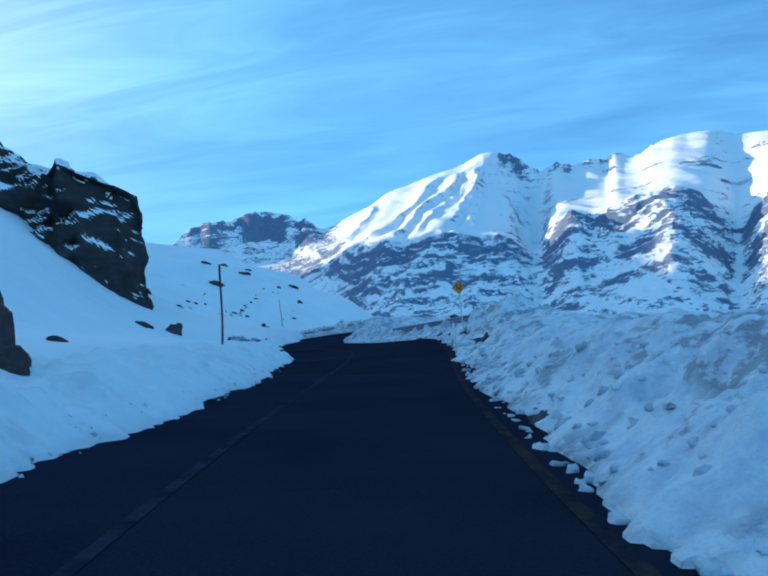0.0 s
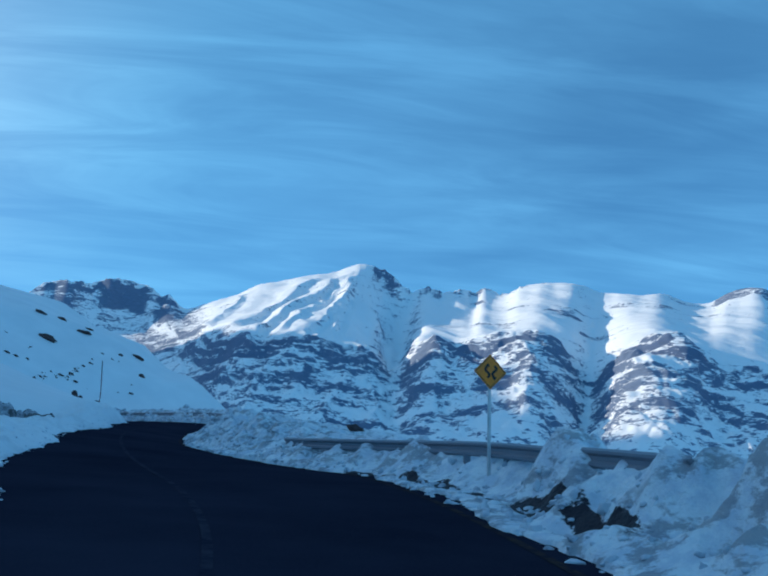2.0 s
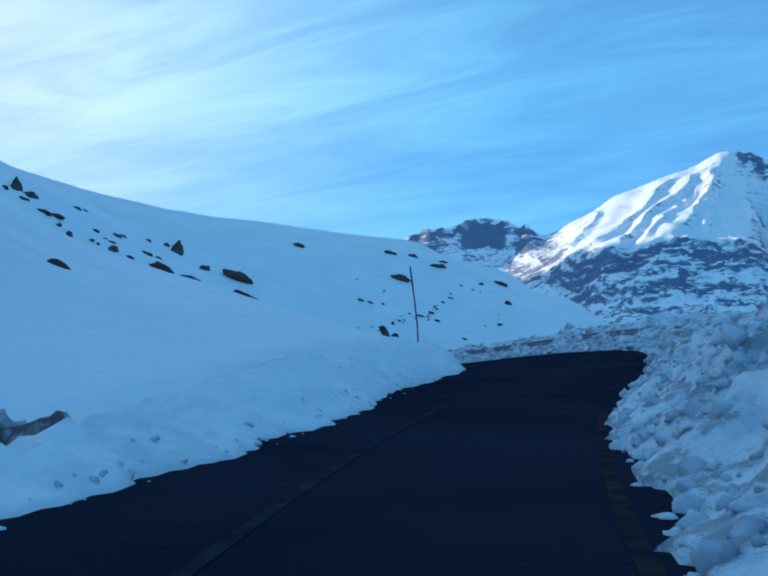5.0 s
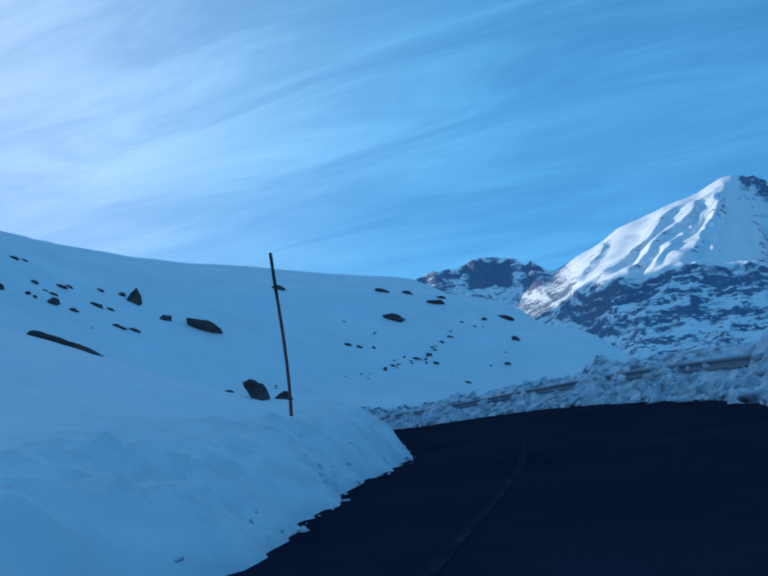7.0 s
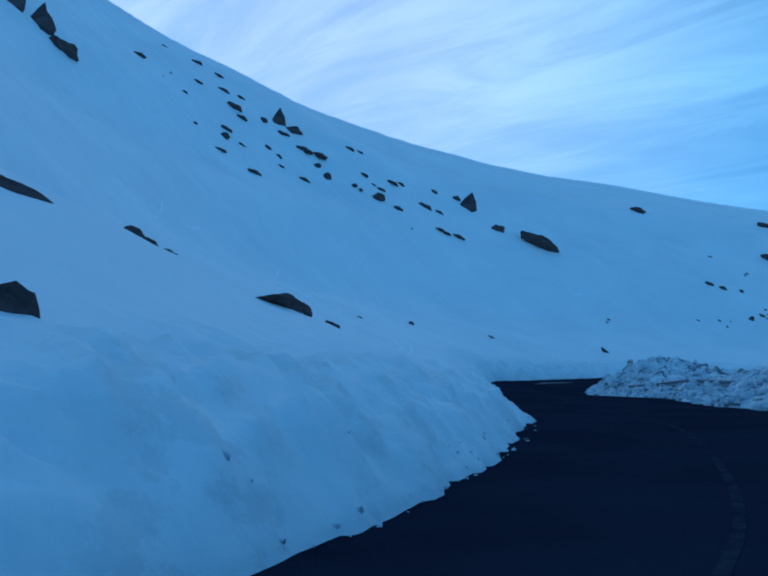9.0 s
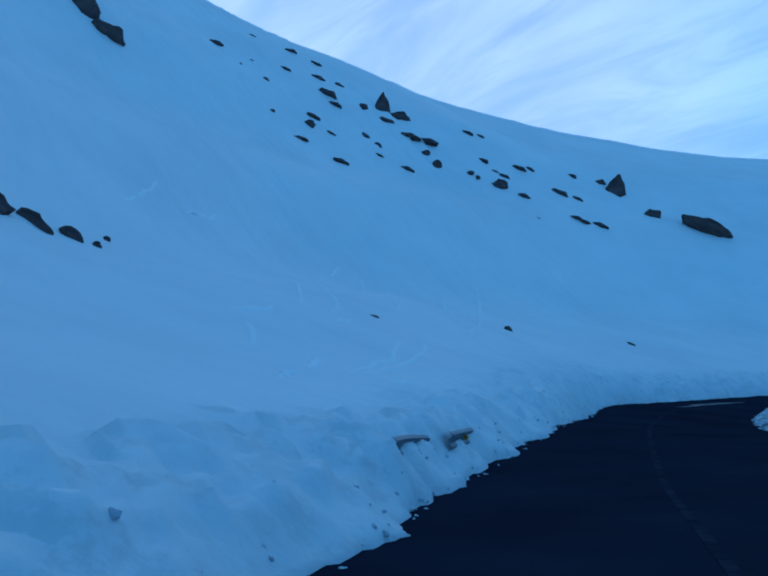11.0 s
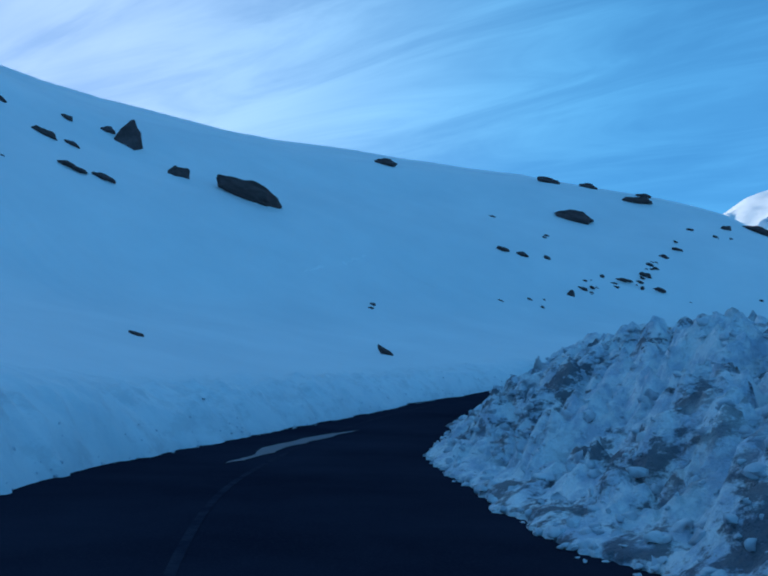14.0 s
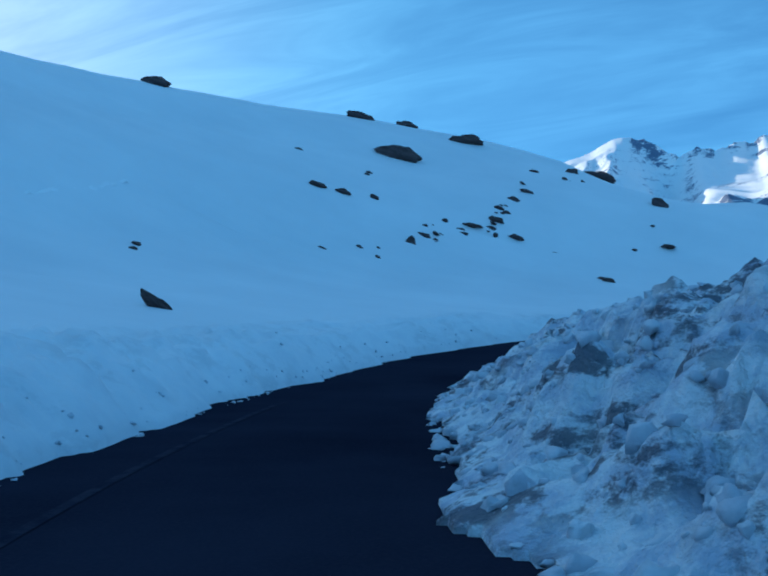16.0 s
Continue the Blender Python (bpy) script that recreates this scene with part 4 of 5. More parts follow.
upper_slope_rocks = [
    (-87.7, 186.0, 2.67, 2.93), (-87.5, 183.4, 1.32, 1.01), (-85.7, 187.6, 2.45, 1.79), (-85.4, 185.3, 2.10, 0.90), (-82.6, 186.7, 2.69, 1.03), (-81.3, 188.5, 2.70, 1.07),
    (-80.0, 186.7, 0.95, 0.90), (-78.0, 186.8, 1.12, 1.07), (-77.6, 182.0, 1.56, 0.81), (-79.7, 179.7, 1.12, 0.45), (-76.0, 171.8, 1.70, 0.89), (-82.0, 172.0, 1.40, 1.09),
    (-83.8, 173.6, 1.68, 0.64), (-81.7, 174.6, 1.19, 0.40), (-79.3, 169.0, 1.75, 0.46), (-88.5, 178.7, 2.38, 1.24), (-86.9, 178.9, 1.56, 0.73), (-92.7, 180.4, 2.10, 1.05),
    (-92.4, 183.4, 1.33, 0.63), (-97.7, 183.6, 1.91, 0.68), (-92.0, 175.2, 1.42, 0.75), (-99.3, 180.6, 1.80, 0.50), (-88.4, 170.4, 0.67, 0.38), (-93.6, 167.0, 1.83, 0.89),
]
upper_slope_rocks_more = [
    (-90.4, 168.2, 0.48, 0.28), (-91.7, 170.5, 0.49, 0.25), (-100.6, 175.8, 1.00, 0.28), (-82.9, 180.2, 1.17, 0.70), (-81.5, 181.0, 0.93, 0.60), (-82.4, 167.6, 0.52, 0.34),
    (-35.0, 141.3, 0.37, 0.15), (-44.5, 160.8, 0.58, 0.45),
]
mid_slope_rocks = [
    (-86.6, 148.9, 3.4, 3.3), (-84.5, 150.6, 3.6, 2.6), (-87.6, 146.6, 2.8, 3.0), (-40.1, 128.3, 1.7, 1.15), (-40.5, 129.9, 1.5, 1.0), (-40.7, 131.4, 0.95, 0.72),
    (-40.9, 132.5, 0.42, 0.38), (-43.1, 133.8, 0.38, 0.38),
]
near_slope_rocks = [
    (-9.76, 103.45, 0.56, 0.50), (-14.6, 113.9, 0.36, 0.2), (-15.0, 113.5, 0.18, 0.12), (-22.0, 103.4, 1.45, 0.80), (-21.8, 106.5, 1.4, 0.62),
]
low_slope_rocks = [
    (-18.8, 82.9, 1.15, 0.83), (-15.9, 83.9, 0.68, 0.37), (-20.1, 83.9, 0.75, 0.52), (-19.5, 84.4, 0.28, 0.24),
]
valley_side_rocks = [
    (9.45, 82.4, 1.75, 0.95),
]
below_crag_rocks = [
    (-14.9, 65.2, 1.44, 0.79), (-13.3, 67.4, 1.29, 1.55), (-6.7, 20.9, 0.56, 0.24),
]

_k = 0
for rows in (far_slope_rocks, far_slope_rocks_more, spur_rocks, spur_rocks_more, spur_rocks_small, upper_slope_rocks, upper_slope_rocks_more, mid_slope_rocks, near_slope_rocks, low_slope_rocks, valley_side_rocks, below_crag_rocks):
    for x, y, width, height in rows:
        rock(x, y, width, height, _k)
        _k += 1
rock(-39.9, 190.9, 1.1, 0.9, 3, 42, 0.02, 0.5)


def slab(name, label, place, turn, lean, outline, thick, seed):
    """A bare rock plate lying in the snow. outline: x along it and z up its face, in metres."""
    rnd = random.Random(seed)
    bm = bmesh.new()
    fine = []
    for (ax, az), (bx, bz) in zip(outline, outline[1:] + outline[:1]):
        n = max(2, int(math.hypot(bx - ax, bz - az) / 0.09))
        for i in range(n):
            q = i / n
            fine.append((ax + (bx - ax) * q + rnd.uniform(-0.018, 0.018), az + (bz - az) * q + rnd.uniform(-0.018, 0.018)))
    cx, cz = sum(p[0] for p in fine) / len(fine), sum(p[1] for p in fine) / len(fine)
    rings = []
    for depth, k in ((0.5, 1.04), (0.06, 1.0), (0.0, 0.94), (-0.05, 0.80), (-0.08, 0.55), (-0.09, 0.25)):
        ring = []
        for x, z in fine:
            px, pz = cx + (x - cx) * k, cz + (z - cz) * k
            out = depth * thick / 0.5 if depth > 0 else depth + 0.07 * noise.fractal(Vector((px * 2.2, pz * 2.2, seed)), 1, 2, 4) * (1 - k)
            ring.append(bm.verts.new((px, out, pz)))
        rings.append(ring)
    n = len(fine)
    for a, b in zip(rings, rings[1:]):
        for j in range(n):
            bm.faces.new((a[j], a[(j + 1) % n], b[(j + 1) % n], b[j]))
    bm.faces.new(rings[0][::-1])
    bm.faces.new(rings[-1])
    bmesh.ops.recalc_face_normals(bm, faces=bm.faces)
    me = bpy.data.meshes.new(name)
    bm.to_mesh(me)
    bm.free()
    me.materials.append(ROCK)
    ob = new(name, me)
    ob.matrix_world = Matrix.Translation(place) @ pose(0, 0, 0, 0, 0, turn) @ pose(0, 0, 0, lean)
    tagged(ob, label, "boulder", "boulders on the slope")


# a bean-shaped boulder by the marker pole, a long plate up the slope, a wedge-shaped one beyond
slab("rock_slab", "broad dark brown boulder with a notched top in the snow", (-9.94, 102.25, ground_at(-9.94, 102.25) + 0.16), 100, -26,
     [(-0.68, 0.24), (-0.56, 0.34), (-0.33, 0.33), (-0.02, 0.22), (0.30, 0.24), (0.62, 0.30), (0.84, 0.40), (1.06, 0.36), (1.11, 0.14), (0.92, -0.16), (0.46, -0.36), (-0.04, -0.42), (-0.42, -0.22)], 0.22, 4)
slab("rock_slab", "long thin dark rock plate running up the snow slope", (-18.45, 108.05, ground_at(-18.45, 108.05) + 0.03), 88, -50,
     [(-1.85, 0.76), (-1.2, 0.64), (-0.5, 0.44), (0.2, 0.26), (0.7, 0.11), (1.05, -0.10), (1.12, 0.04), (1.22, -0.06), (1.45, -0.56), (1.1, -0.60), (0.6, -0.46), (0.0, -0.16), (-0.8, 0.24), (-1.5, 0.52)], 0.6, 6)
slab("rock_slab", "wedge-shaped dark rock with snow caught in its hollow", (-15.1, 113.0, ground_at(-15.1, 113.0) + 0.08), 116, -18,
     [(-0.9, 0.12), (-0.4, 0.14), (0.06, 0.26), (0.66, 0.22), (1.96, 0.18), (2.1, 0.02), (1.96, -0.26), (1.44, -0.44), (0.3, -0.16)], 0.6, 9)


def crag():
    """The rock wall above the road, seen from below: a broken face with a flat shoulder, snow on its ledges."""
    plan = [(-25, 88), (-19.2, 80), (-16.3, 74.6), (-18.2, 72.2), (-21.5, 70.6), (-25, 69.4), (-28.5, 68.2), (-33, 66.6), (-40, 64.4), (-56, 60)]
    tops = [17.8, 18.3, 18.5, 19.5, 20.4, 21.6, 24.0, 27.5, 31.0, 36.0]
    s = np.linspace(0, len(plan) - 1, 150)
    px = np.interp(s, range(len(plan)), [p[0] for p in plan])
    py = np.interp(s, range(len(plan)), [p[1] for p in plan])
    pz = np.interp(s, range(len(plan)), tops)
    base = ground_height(px, py)[0] - 2.5
    v = np.linspace(0, 1, 60)
    S, V = np.meshgrid(s, v, indexing="ij")
    nx, ny = -np.gradient(py), np.gradient(px)
    ln = np.hypot(nx, ny)
    nx, ny = nx / ln, ny / ln
    wall = np.clip(V / 0.72, 0, 1)
    back = np.clip((V - 0.72) / 0.28, 0, 1)
    Z = base[:, None] + (pz - base)[:, None] * (wall ** 0.97) + back * 2.0
    lean = wall * 1.3 + 1.7 * wall ** 5 + np.where(S > 4.4, wall * 3.2, 0) + back * 5.0
    rough = 0.9 * ridged(S * 3.0, Z, 3.4, 4, 201) + 1.3 * fbm(S * 2.4, Z * 0.6, 4.5, 4, 202)
    ledge = np.where(S > 3.9, 1.6 * smooth(-0.1, 0.4, fbm(S * 2.0 + Z * 0.5, Z, 2.6, 3, 203)), 0.0)
    push = (0.55 * rough - ledge) * smooth(0, 0.1, V) * (1 - 0.7 * back)
    X = px[:, None] + nx[:, None] * (push - lean)
    Y = py[:, None] + ny[:, None] * (push - lean)
    Z = Z + 0.35 * rough * smooth(0.55, 0.75, V)
    ob = grid_object("crag", X, Y, Z, CRAG, flip=True)
    tagged(ob, "tall dark rock crag with snow on its ledges", "rock face")


crag()


def outcrop():
    bm = bmesh.new()
    rnd = random.Random(5)
    for x, y, z, sx, sy, sz in ((-4.85, 12.2, 1.0, 0.42, 0.5, 0.75), (-5.15, 12.4, 1.55, 0.5, 0.5, 0.6), (-4.5, 12.0, 0.85, 0.27, 0.3, 0.30), (-5.9, 12.8, 1.6, 0.8, 0.7, 0.8)):
        made = bmesh.ops.create_icosphere(bm, subdivisions=3, radius=1)["verts"]
        off = Vector((rnd.uniform(-9, 9), 2, rnd.uniform(-9, 9)))
        for v in made:
            v.co *= 1 + 0.3 * noise.fractal(v.co * 1.5 + off, 1, 2, 4)
            v.co = Vector((v.co.x * sx + x, v.co.y * sy + y, v.co.z * sz + z))
    me = bpy.data.meshes.new("rock_outcrop")
    bm.to_mesh(me)
    bm.free()
    me.materials.append(ROCK)
    tagged(new("rock_outcrop", me), "jagged dark reddish rock outcrop beside the snowy verge", "rock")


outcrop()


# ---------- ploughed snow ----------
def place_on_road(y, u, lift=0.0):
    tx = float(road_x(y + 0.5) - road_x(y - 0.5))
    ln = math.hypot(tx, 1)
    x, yy = float(road_x(y)) + u / ln, y - u * tx / ln
    return Vector((x, yy, float(road_z(y)) + float(camber(y)) * max(-3, min(8, u)) + lift))


def lump_templates(seed, sub, count):
    out = []
    for k in range(count):
        rnd = random.Random(seed + k)
        bm = bmesh.new()
        bmesh.ops.create_icosphere(bm, subdivisions=sub, radius=1)
        off = Vector((rnd.uniform(-30, 30), rnd.uniform(-30, 30), 1))
        for _ in range(8):
            n = Vector((rnd.uniform(-1, 1), rnd.uniform(-1, 1), rnd.uniform(-1, 1))).normalized()
            for v in bm.verts:
                h = v.co.dot(n) - 0.52
                if h > 0:
                    v.co -= n * h * 0.8
        for v in bm.verts:
            v.co *= 1 + 0.6 * noise.fractal(v.co * 2.3 + off, 1, 2, 3)
        bm.verts.index_update()
        out.append((np.array([v.co[:] for v in bm.verts]), np.array([[v.index for v in f.verts] for f in bm.faces])))
        bm.free()
    return out


LUMPS = lump_templates(300, 2, 8)


def chunk_field(name, label, spots, material, seed):
    """Many broken lumps in one mesh. spots: rows of y, offset, size."""
    rnd = np.random.RandomState(seed)
    ys, us, size = (np.array(q) for q in zip(*spots))
    tx = road_x(ys + 0.5) - road_x(ys - 0.5)
    ln = np.hypot(tx, 1)
    X, Y = road_x(ys) + us / ln, ys - us * tx / ln
    Z = ground_height(X, Y)[0]
    rz = road_z(ys) + camber(ys) * np.clip(us, -3, 8)
    Z = np.maximum(Z, rz)
    V, F, n = [], [], 0
    for k in range(len(ys)):
        co, fa = LUMPS[rnd.randint(len(LUMPS))]
        a, b = rnd.uniform(0, 6.28), rnd.uniform(0, 6.28)
        ca, sa, cb, sb = math.cos(a), math.sin(a), math.cos(b), math.sin(b)
        m = np.array([[ca, -sa, 0], [sa, ca, 0], [0, 0, 1]]) @ np.array([[1, 0, 0], [0, cb, -sb], [0, sb, cb]])
        st = size[k] * rnd.uniform(0.65, 1.25, 3)
        V.append((co @ m.T) * st * (1, 1, 0.8) + (X[k], Y[k], Z[k] + size[k] * -0.12))
        F.append(fa + n)
        n += len(co)
    V, F = np.concatenate(V).astype(np.float32), np.concatenate(F).astype(np.int32)
    me = bpy.data.meshes.new(name)
    me.vertices.add(len(V))
    me.vertices.foreach_set("co", V.ravel())
    me.loops.add(F.size)
    me.loops.foreach_set("vertex_index", F.ravel())
    me.polygons.add(len(F))
    me.polygons.foreach_set("loop_start", np.arange(0, F.size, 3, dtype=np.int32))
    me.polygons.foreach_set("loop_total", np.full(len(F), 3, dtype=np.int32))
    me.update(calc_edges=True)
    me.polygons.foreach_set("use_smooth", np.ones(len(F), dtype=bool))
    me.materials.append(material)
    tagged(new(name, me), label, "snow", kind="stuff")


def spots_right(y0, y1, count, reach, big, seed):
    rnd = np.random.RandomState(seed)
    out = []
    for _ in range(count):
        y = rnd.uniform(y0, y1)
        dr = abs(rnd.normal(0.5, 0.5)) * reach
        out.append((y, float(edge_right(y)) + dr - 0.1, big * rnd.uniform(0.12, 1.0) ** 2.2 + 0.03))
    return out


def spots_left(y0, y1, count, seed, big=0.13):
    rnd = np.random.RandomState(seed)
    out = []
    for _ in range(count):
        y = rnd.uniform(y0, y1)
        out.append((y, float(edge_left(y)) + 0.12 - abs(rnd.normal(0, 0.35)), big * rnd.uniform(0.15, 1) ** 2.5 + 0.018))
    return out


chunk_field("snow_lumps", "ploughed snow lumps and clods on the roadside bank", spots_right(2, 36, 420, 1.2, 0.09, 1), CHUNK, 11)
chunk_field("snow_lumps", "broken snow lumps round the guardrail", spots_right(36, 55, 450, 1.6, 0.10, 2), CHUNK, 12)
chunk_field("snow_lumps", "heaped snow blocks thrown up by the plough", spots_right(54, 86, 1400, 2.4, 0.12, 3), CHUNK, 13)
chunk_field("snow_lumps", "snow lumps along the outside of the bend", spots_right(86, 148, 1500, 1.2, 0.30, 4), CHUNK, 14)
chunk_field("snow_lumps", "heaped rough snow blocks at the inside of the bend", spots_right(147, 186, 2600, 3.4, 0.10, 5), CHUNK, 15)
chunk_field("snow_crumbs", "small crumbs of snow along the cleared edge", spots_left(2, 200, 800, 6, 0.045), CHUNK, 16)


def snow_pile():
    """The grubby heap beside the road: a main mass with smaller clods beside it."""
    rnd = random.Random(21)
    heap = new("snow_pile")
    heap.location = (-8.1, 68.6, ground_at(-8.1, 68.6))
    tagged(heap, "heap of grubby old snow and grit beside the road", "snow")
    c = Vector((-8.1, 68.6, 0))
    for k in range(16):
        q = k / 15
        x = c.x - 0.85 + 2.3 * q
        y = c.y + rnd.uniform(-0.35, 0.35) - 0.8 + 1.5 * q
        tall = (0.80 if q < 0.4 else 0.62 if q < 0.75 else 0.45) * rnd.uniform(0.8, 1.1)
        bm = bmesh.new()
        bmesh.ops.create_icosphere(bm, subdivisions=3, radius=1)
        off = Vector((k * 3.1, 7, 2))
        g = ground_at(x, y)
        for v in bm.verts:
            v.co *= 1 + 0.34 * noise.fractal(v.co * 2.1 + off, 1, 2, 4)
            v.co = Vector((v.co.x * 0.42 + x, v.co.y * 0.45 + y, v.co.z * tall * 0.75 + g + tall * 0.2)) - heap.location
        part("clod", bm, DIRTY, heap, "", True)


snow_pile()



FRESH = plain_material("fresh_snow", (0.88, 0.90, 0.92), 0.7, 0, 1.2, 0.06, (0.85, 0.87, 0.9))


def slide_track(points):
    """A shallow ridge of snow left by a slide across the slope."""
    k = np.linspace(0, len(points) - 1, 70)
    px = np.interp(k, range(len(points)), [p[0] for p in points])
    py = np.interp(k, range(len(points)), [p[1] for p in points])
    px = px + 0.12 * fbm(k, k * 0, 0.8, 3, 61)
    py = py + 0.12 * fbm(k, k * 0 + 4, 0.8, 3, 62)
    nx, ny = -np.gradient(py), np.gradient(px)
    ln = np.hypot(nx, ny)
    w = np.linspace(-1, 1, 7)
    half = 0.10 * np.sin(np.linspace(0.15, 3.0, 70)) + 0.04
    X = px[:, None] + (nx / ln * half)[:, None] * w
    Y = py[:, None] + (ny / ln * half)[:, None] * w
    Z = ground_height(X, Y)[0] + 0.11 * (1 - w ** 2) * np.sin(np.linspace(0, math.pi, 70))[:, None] - 0.03
    tagged(grid_object("snow_track", X, Y, Z, FRESH, {"ploughed": X * 0, "bare": X * 0}), "faint slide track across the smooth snow slope", "snow", kind="structure")


for track in ([(-25.2, 131.7), (-26.1, 133.0), (-27.1, 134.5), (-27.8, 135.7), (-29.3, 137.2), (-32.8, 140.5)], [(-24.9, 131.5), (-26.5, 134.3), (-27.3, 135.8), (-29.2, 138.3), (-32.8, 142.2)],
              [(-24.9, 132.9), (-25.0, 133.6), (-24.6, 133.9)], [(-27.8, 131.0), (-29.8, 132.2), (-31.3, 133.0)],
              [(-25.6, 131.0), (-26.3, 131.7), (-27.4, 132.5)], [(-23.8, 128.9), (-24.7, 129.7), (-25.1, 130.6)],
              [(-34.5, 137.4), (-40.1, 141.3), (-52.8, 149.3)], [(-33.7, 138.1), (-35.7, 140.0), (-51.6, 150.1)],
              [(-52.1, 151.8), (-55.9, 156.3), (-55.9, 158.4), (-40.0, 147.0), (-36.8, 144.6)], [(-56.7, 166.5), (-53.6, 164.3), (-39.0, 150.2)],
              [(-36.4, 148.2), (-40.5, 153.6), (-53.5, 168.2), (-57.8, 172.1)], [(-49.5, 136.9), (-52.2, 139.7), (-55.5, 142.5)],
              [(-52.8, 142.5), (-53.8, 144.4), (-55.5, 146.5)], [(-32.6, 132.8), (-32.7, 134.2), (-33.4, 135.7)],
              [(-32.1, 136.7), (-32.7, 137.7), (-33.7, 139.2)], [(-51.8, 206.4), (-50.1, 215.5)]):
    slide_track(track)

# ---------- on the road ----------
centre_u = curve_through([(-30, -1.5), (6, -1.35), (13, -0.95), (20, -0.45), (30, 0.2), (38, 0.42), (43, 0.12), (48, -0.45), (53, -0.97), (60, -1.42), (66, -1.58),
                          (80, -1.25), (92, -1.0), (100, -0.7), (107, 0.2), (114, 0.34), (122, 0.4), (132, 0.2), (144, -0.6), (156, -1.6), (164, -1.75), (172, -1.62), (180, -1.5), (190, -1.4)])
centre = ribbon("road_marking", lambda y: centre_u(y) - 0.055, lambda y: centre_u(y) + 0.055, -20, 182, LINE, 0.006)
tagged(centre, "worn faint centre line on the asphalt", "road marking", kind="structure")
verge = ribbon("road_marking", lambda y: edge_right(y) - 0.34, lambda y: edge_right(y) - 0.20, 2, 74, YELLOW_LINE, 0.006)
tagged(verge, "worn yellow edge line beside the snow bank", "road marking", kind="structure")
streak_u = curve_through([(160, -2.45), (162, -2.25), (164.5, -2.1), (167, -1.65), (169.6, -1.1)])
streak = ribbon("snow_streak", lambda y: streak_u(y) - 0.30, lambda y: streak_u(y) + 0.16, 160.6, 169.6, SLUSH, 0.012, 0.25, 6, 0.14, True)
tagged(streak, "thin smear of packed snow on the asphalt", "snow", kind="structure")


# ---------- guardrails ----------
BEAM = [(0.00, 0.155), (0.03, 0.15), (0.075, 0.115), (0.075, 0.075), (0.02, 0.035), (0.02, -0.035), (0.075, -0.075), (0.075, -0.115), (0.03, -0.15), (0.00, -0.155)]


def guardrail(y0, y1, offset, top, label, side=1, reflector=None, sag=0.0, tilt=0.0):
    """Corrugated steel beam on posts. side 1: stands right of the road, its ridges towards the road."""
    base = place_on_road((y0 + y1) / 2, float(offset((y0 + y1) / 2)))
    rail = new("guardrail")
    rail.location = base
    tagged(rail, label, "guardrail", "guardrails")
    bm = bmesh.new()
    rings = []
    n = max(4, int((y1 - y0) / 0.7))
    for i in range(n + 1):
        y = y0 + (y1 - y0) * i / n
        p = place_on_road(y, float(offset(y)), top - 0.155 + sag * math.sin(3.1 * i / n + 0.6) + tilt * i / n) - base
        q = place_on_road(y, float(offset(y)) - side, 0) - place_on_road(y, float(offset(y)), 0)
        q.z = 0
        q.normalize()
        ring = [bm.verts.new(p + q * a + Vector((0, 0, b))) for a, b in BEAM]
        ring += [bm.verts.new(p + q * (a - 0.012) + Vector((0, 0, b * 0.985))) for a, b in BEAM[::-1]]
        rings.append(ring)
    for a, b in zip(rings, rings[1:]):
        for j in range(len(a)):
            k = (j + 1) % len(a)
            bm.faces.new((a[j], a[k], b[k], b[j]))
    bm.faces.new(rings[0][::-1])
    bm.faces.new(rings[-1])
    bmesh.ops.recalc_face_normals(bm, faces=bm.faces)
    part("beam", bm, STEEL, rail)
    y = y0 + 0.4
    while y < y1:
        p = place_on_road(y, float(offset(y)) + side * 0.11) - base
        part("post", box(p.x, p.y, p.z + top / 2 - 0.42, 0.12, 0.14, top + 0.30, 0.008), STEEL, rail)
        y += 2.0
    if reflector:
        r = place_on_road(reflector, float(offset(reflector)) - side * 0.085, top + tilt * (reflector - y0) / (y1 - y0) - 0.16) - base
        bm = bmesh.new()
        bmesh.ops.create_cone(bm, cap_ends=True, segments=14, radius1=0.05, radius2=0.05, depth=0.02)
        bmesh.ops.rotate(bm, cent=(0, 0, 0), matrix=Matrix.Rotation(radians(90), 3, "X"), verts=bm.verts)
        bmesh.ops.translate(bm, vec=r, verts=bm.verts)
        part("reflector", bm, ORANGE, rail, "round orange reflector")


guardrail(36.3, 40.6, lambda y: edge_right(y) + 1.62, 1.18, "galvanised steel guardrail half buried in roadside snow", tilt=-0.14)
guardrail(40.9, 54.4, lambda y: edge_right(y) + 1.60 - 0.08 * max(0.0, y - 43), 1.00, "galvanised steel guardrail leading into a snow heap", tilt=-0.22)
guardrail(84.0, 112.0, lambda y: edge_right(y) + 1.0, 0.92, "galvanised steel guardrail round the outside of the bend")
guardrail(112.3, 147.0, lambda y: edge_right(y) + 1.0, 0.90, "galvanised steel guardrail with snow lumps heaped against it")
guardrail(127.9, 129.6, lambda y: edge_left(y) - 0.62, 0.80, "dull steel guardrail stub sticking out of the snow bank", -1, 129.2, 0.03, -0.06)
guardrail(130.3, 135.6, lambda y: edge_left(y) - 0.45 - 0.06 * (y - 130.4), 0.76, "dull steel guardrail end sunk in the snow bank", -1, 131.5, -0.03, -0.22)


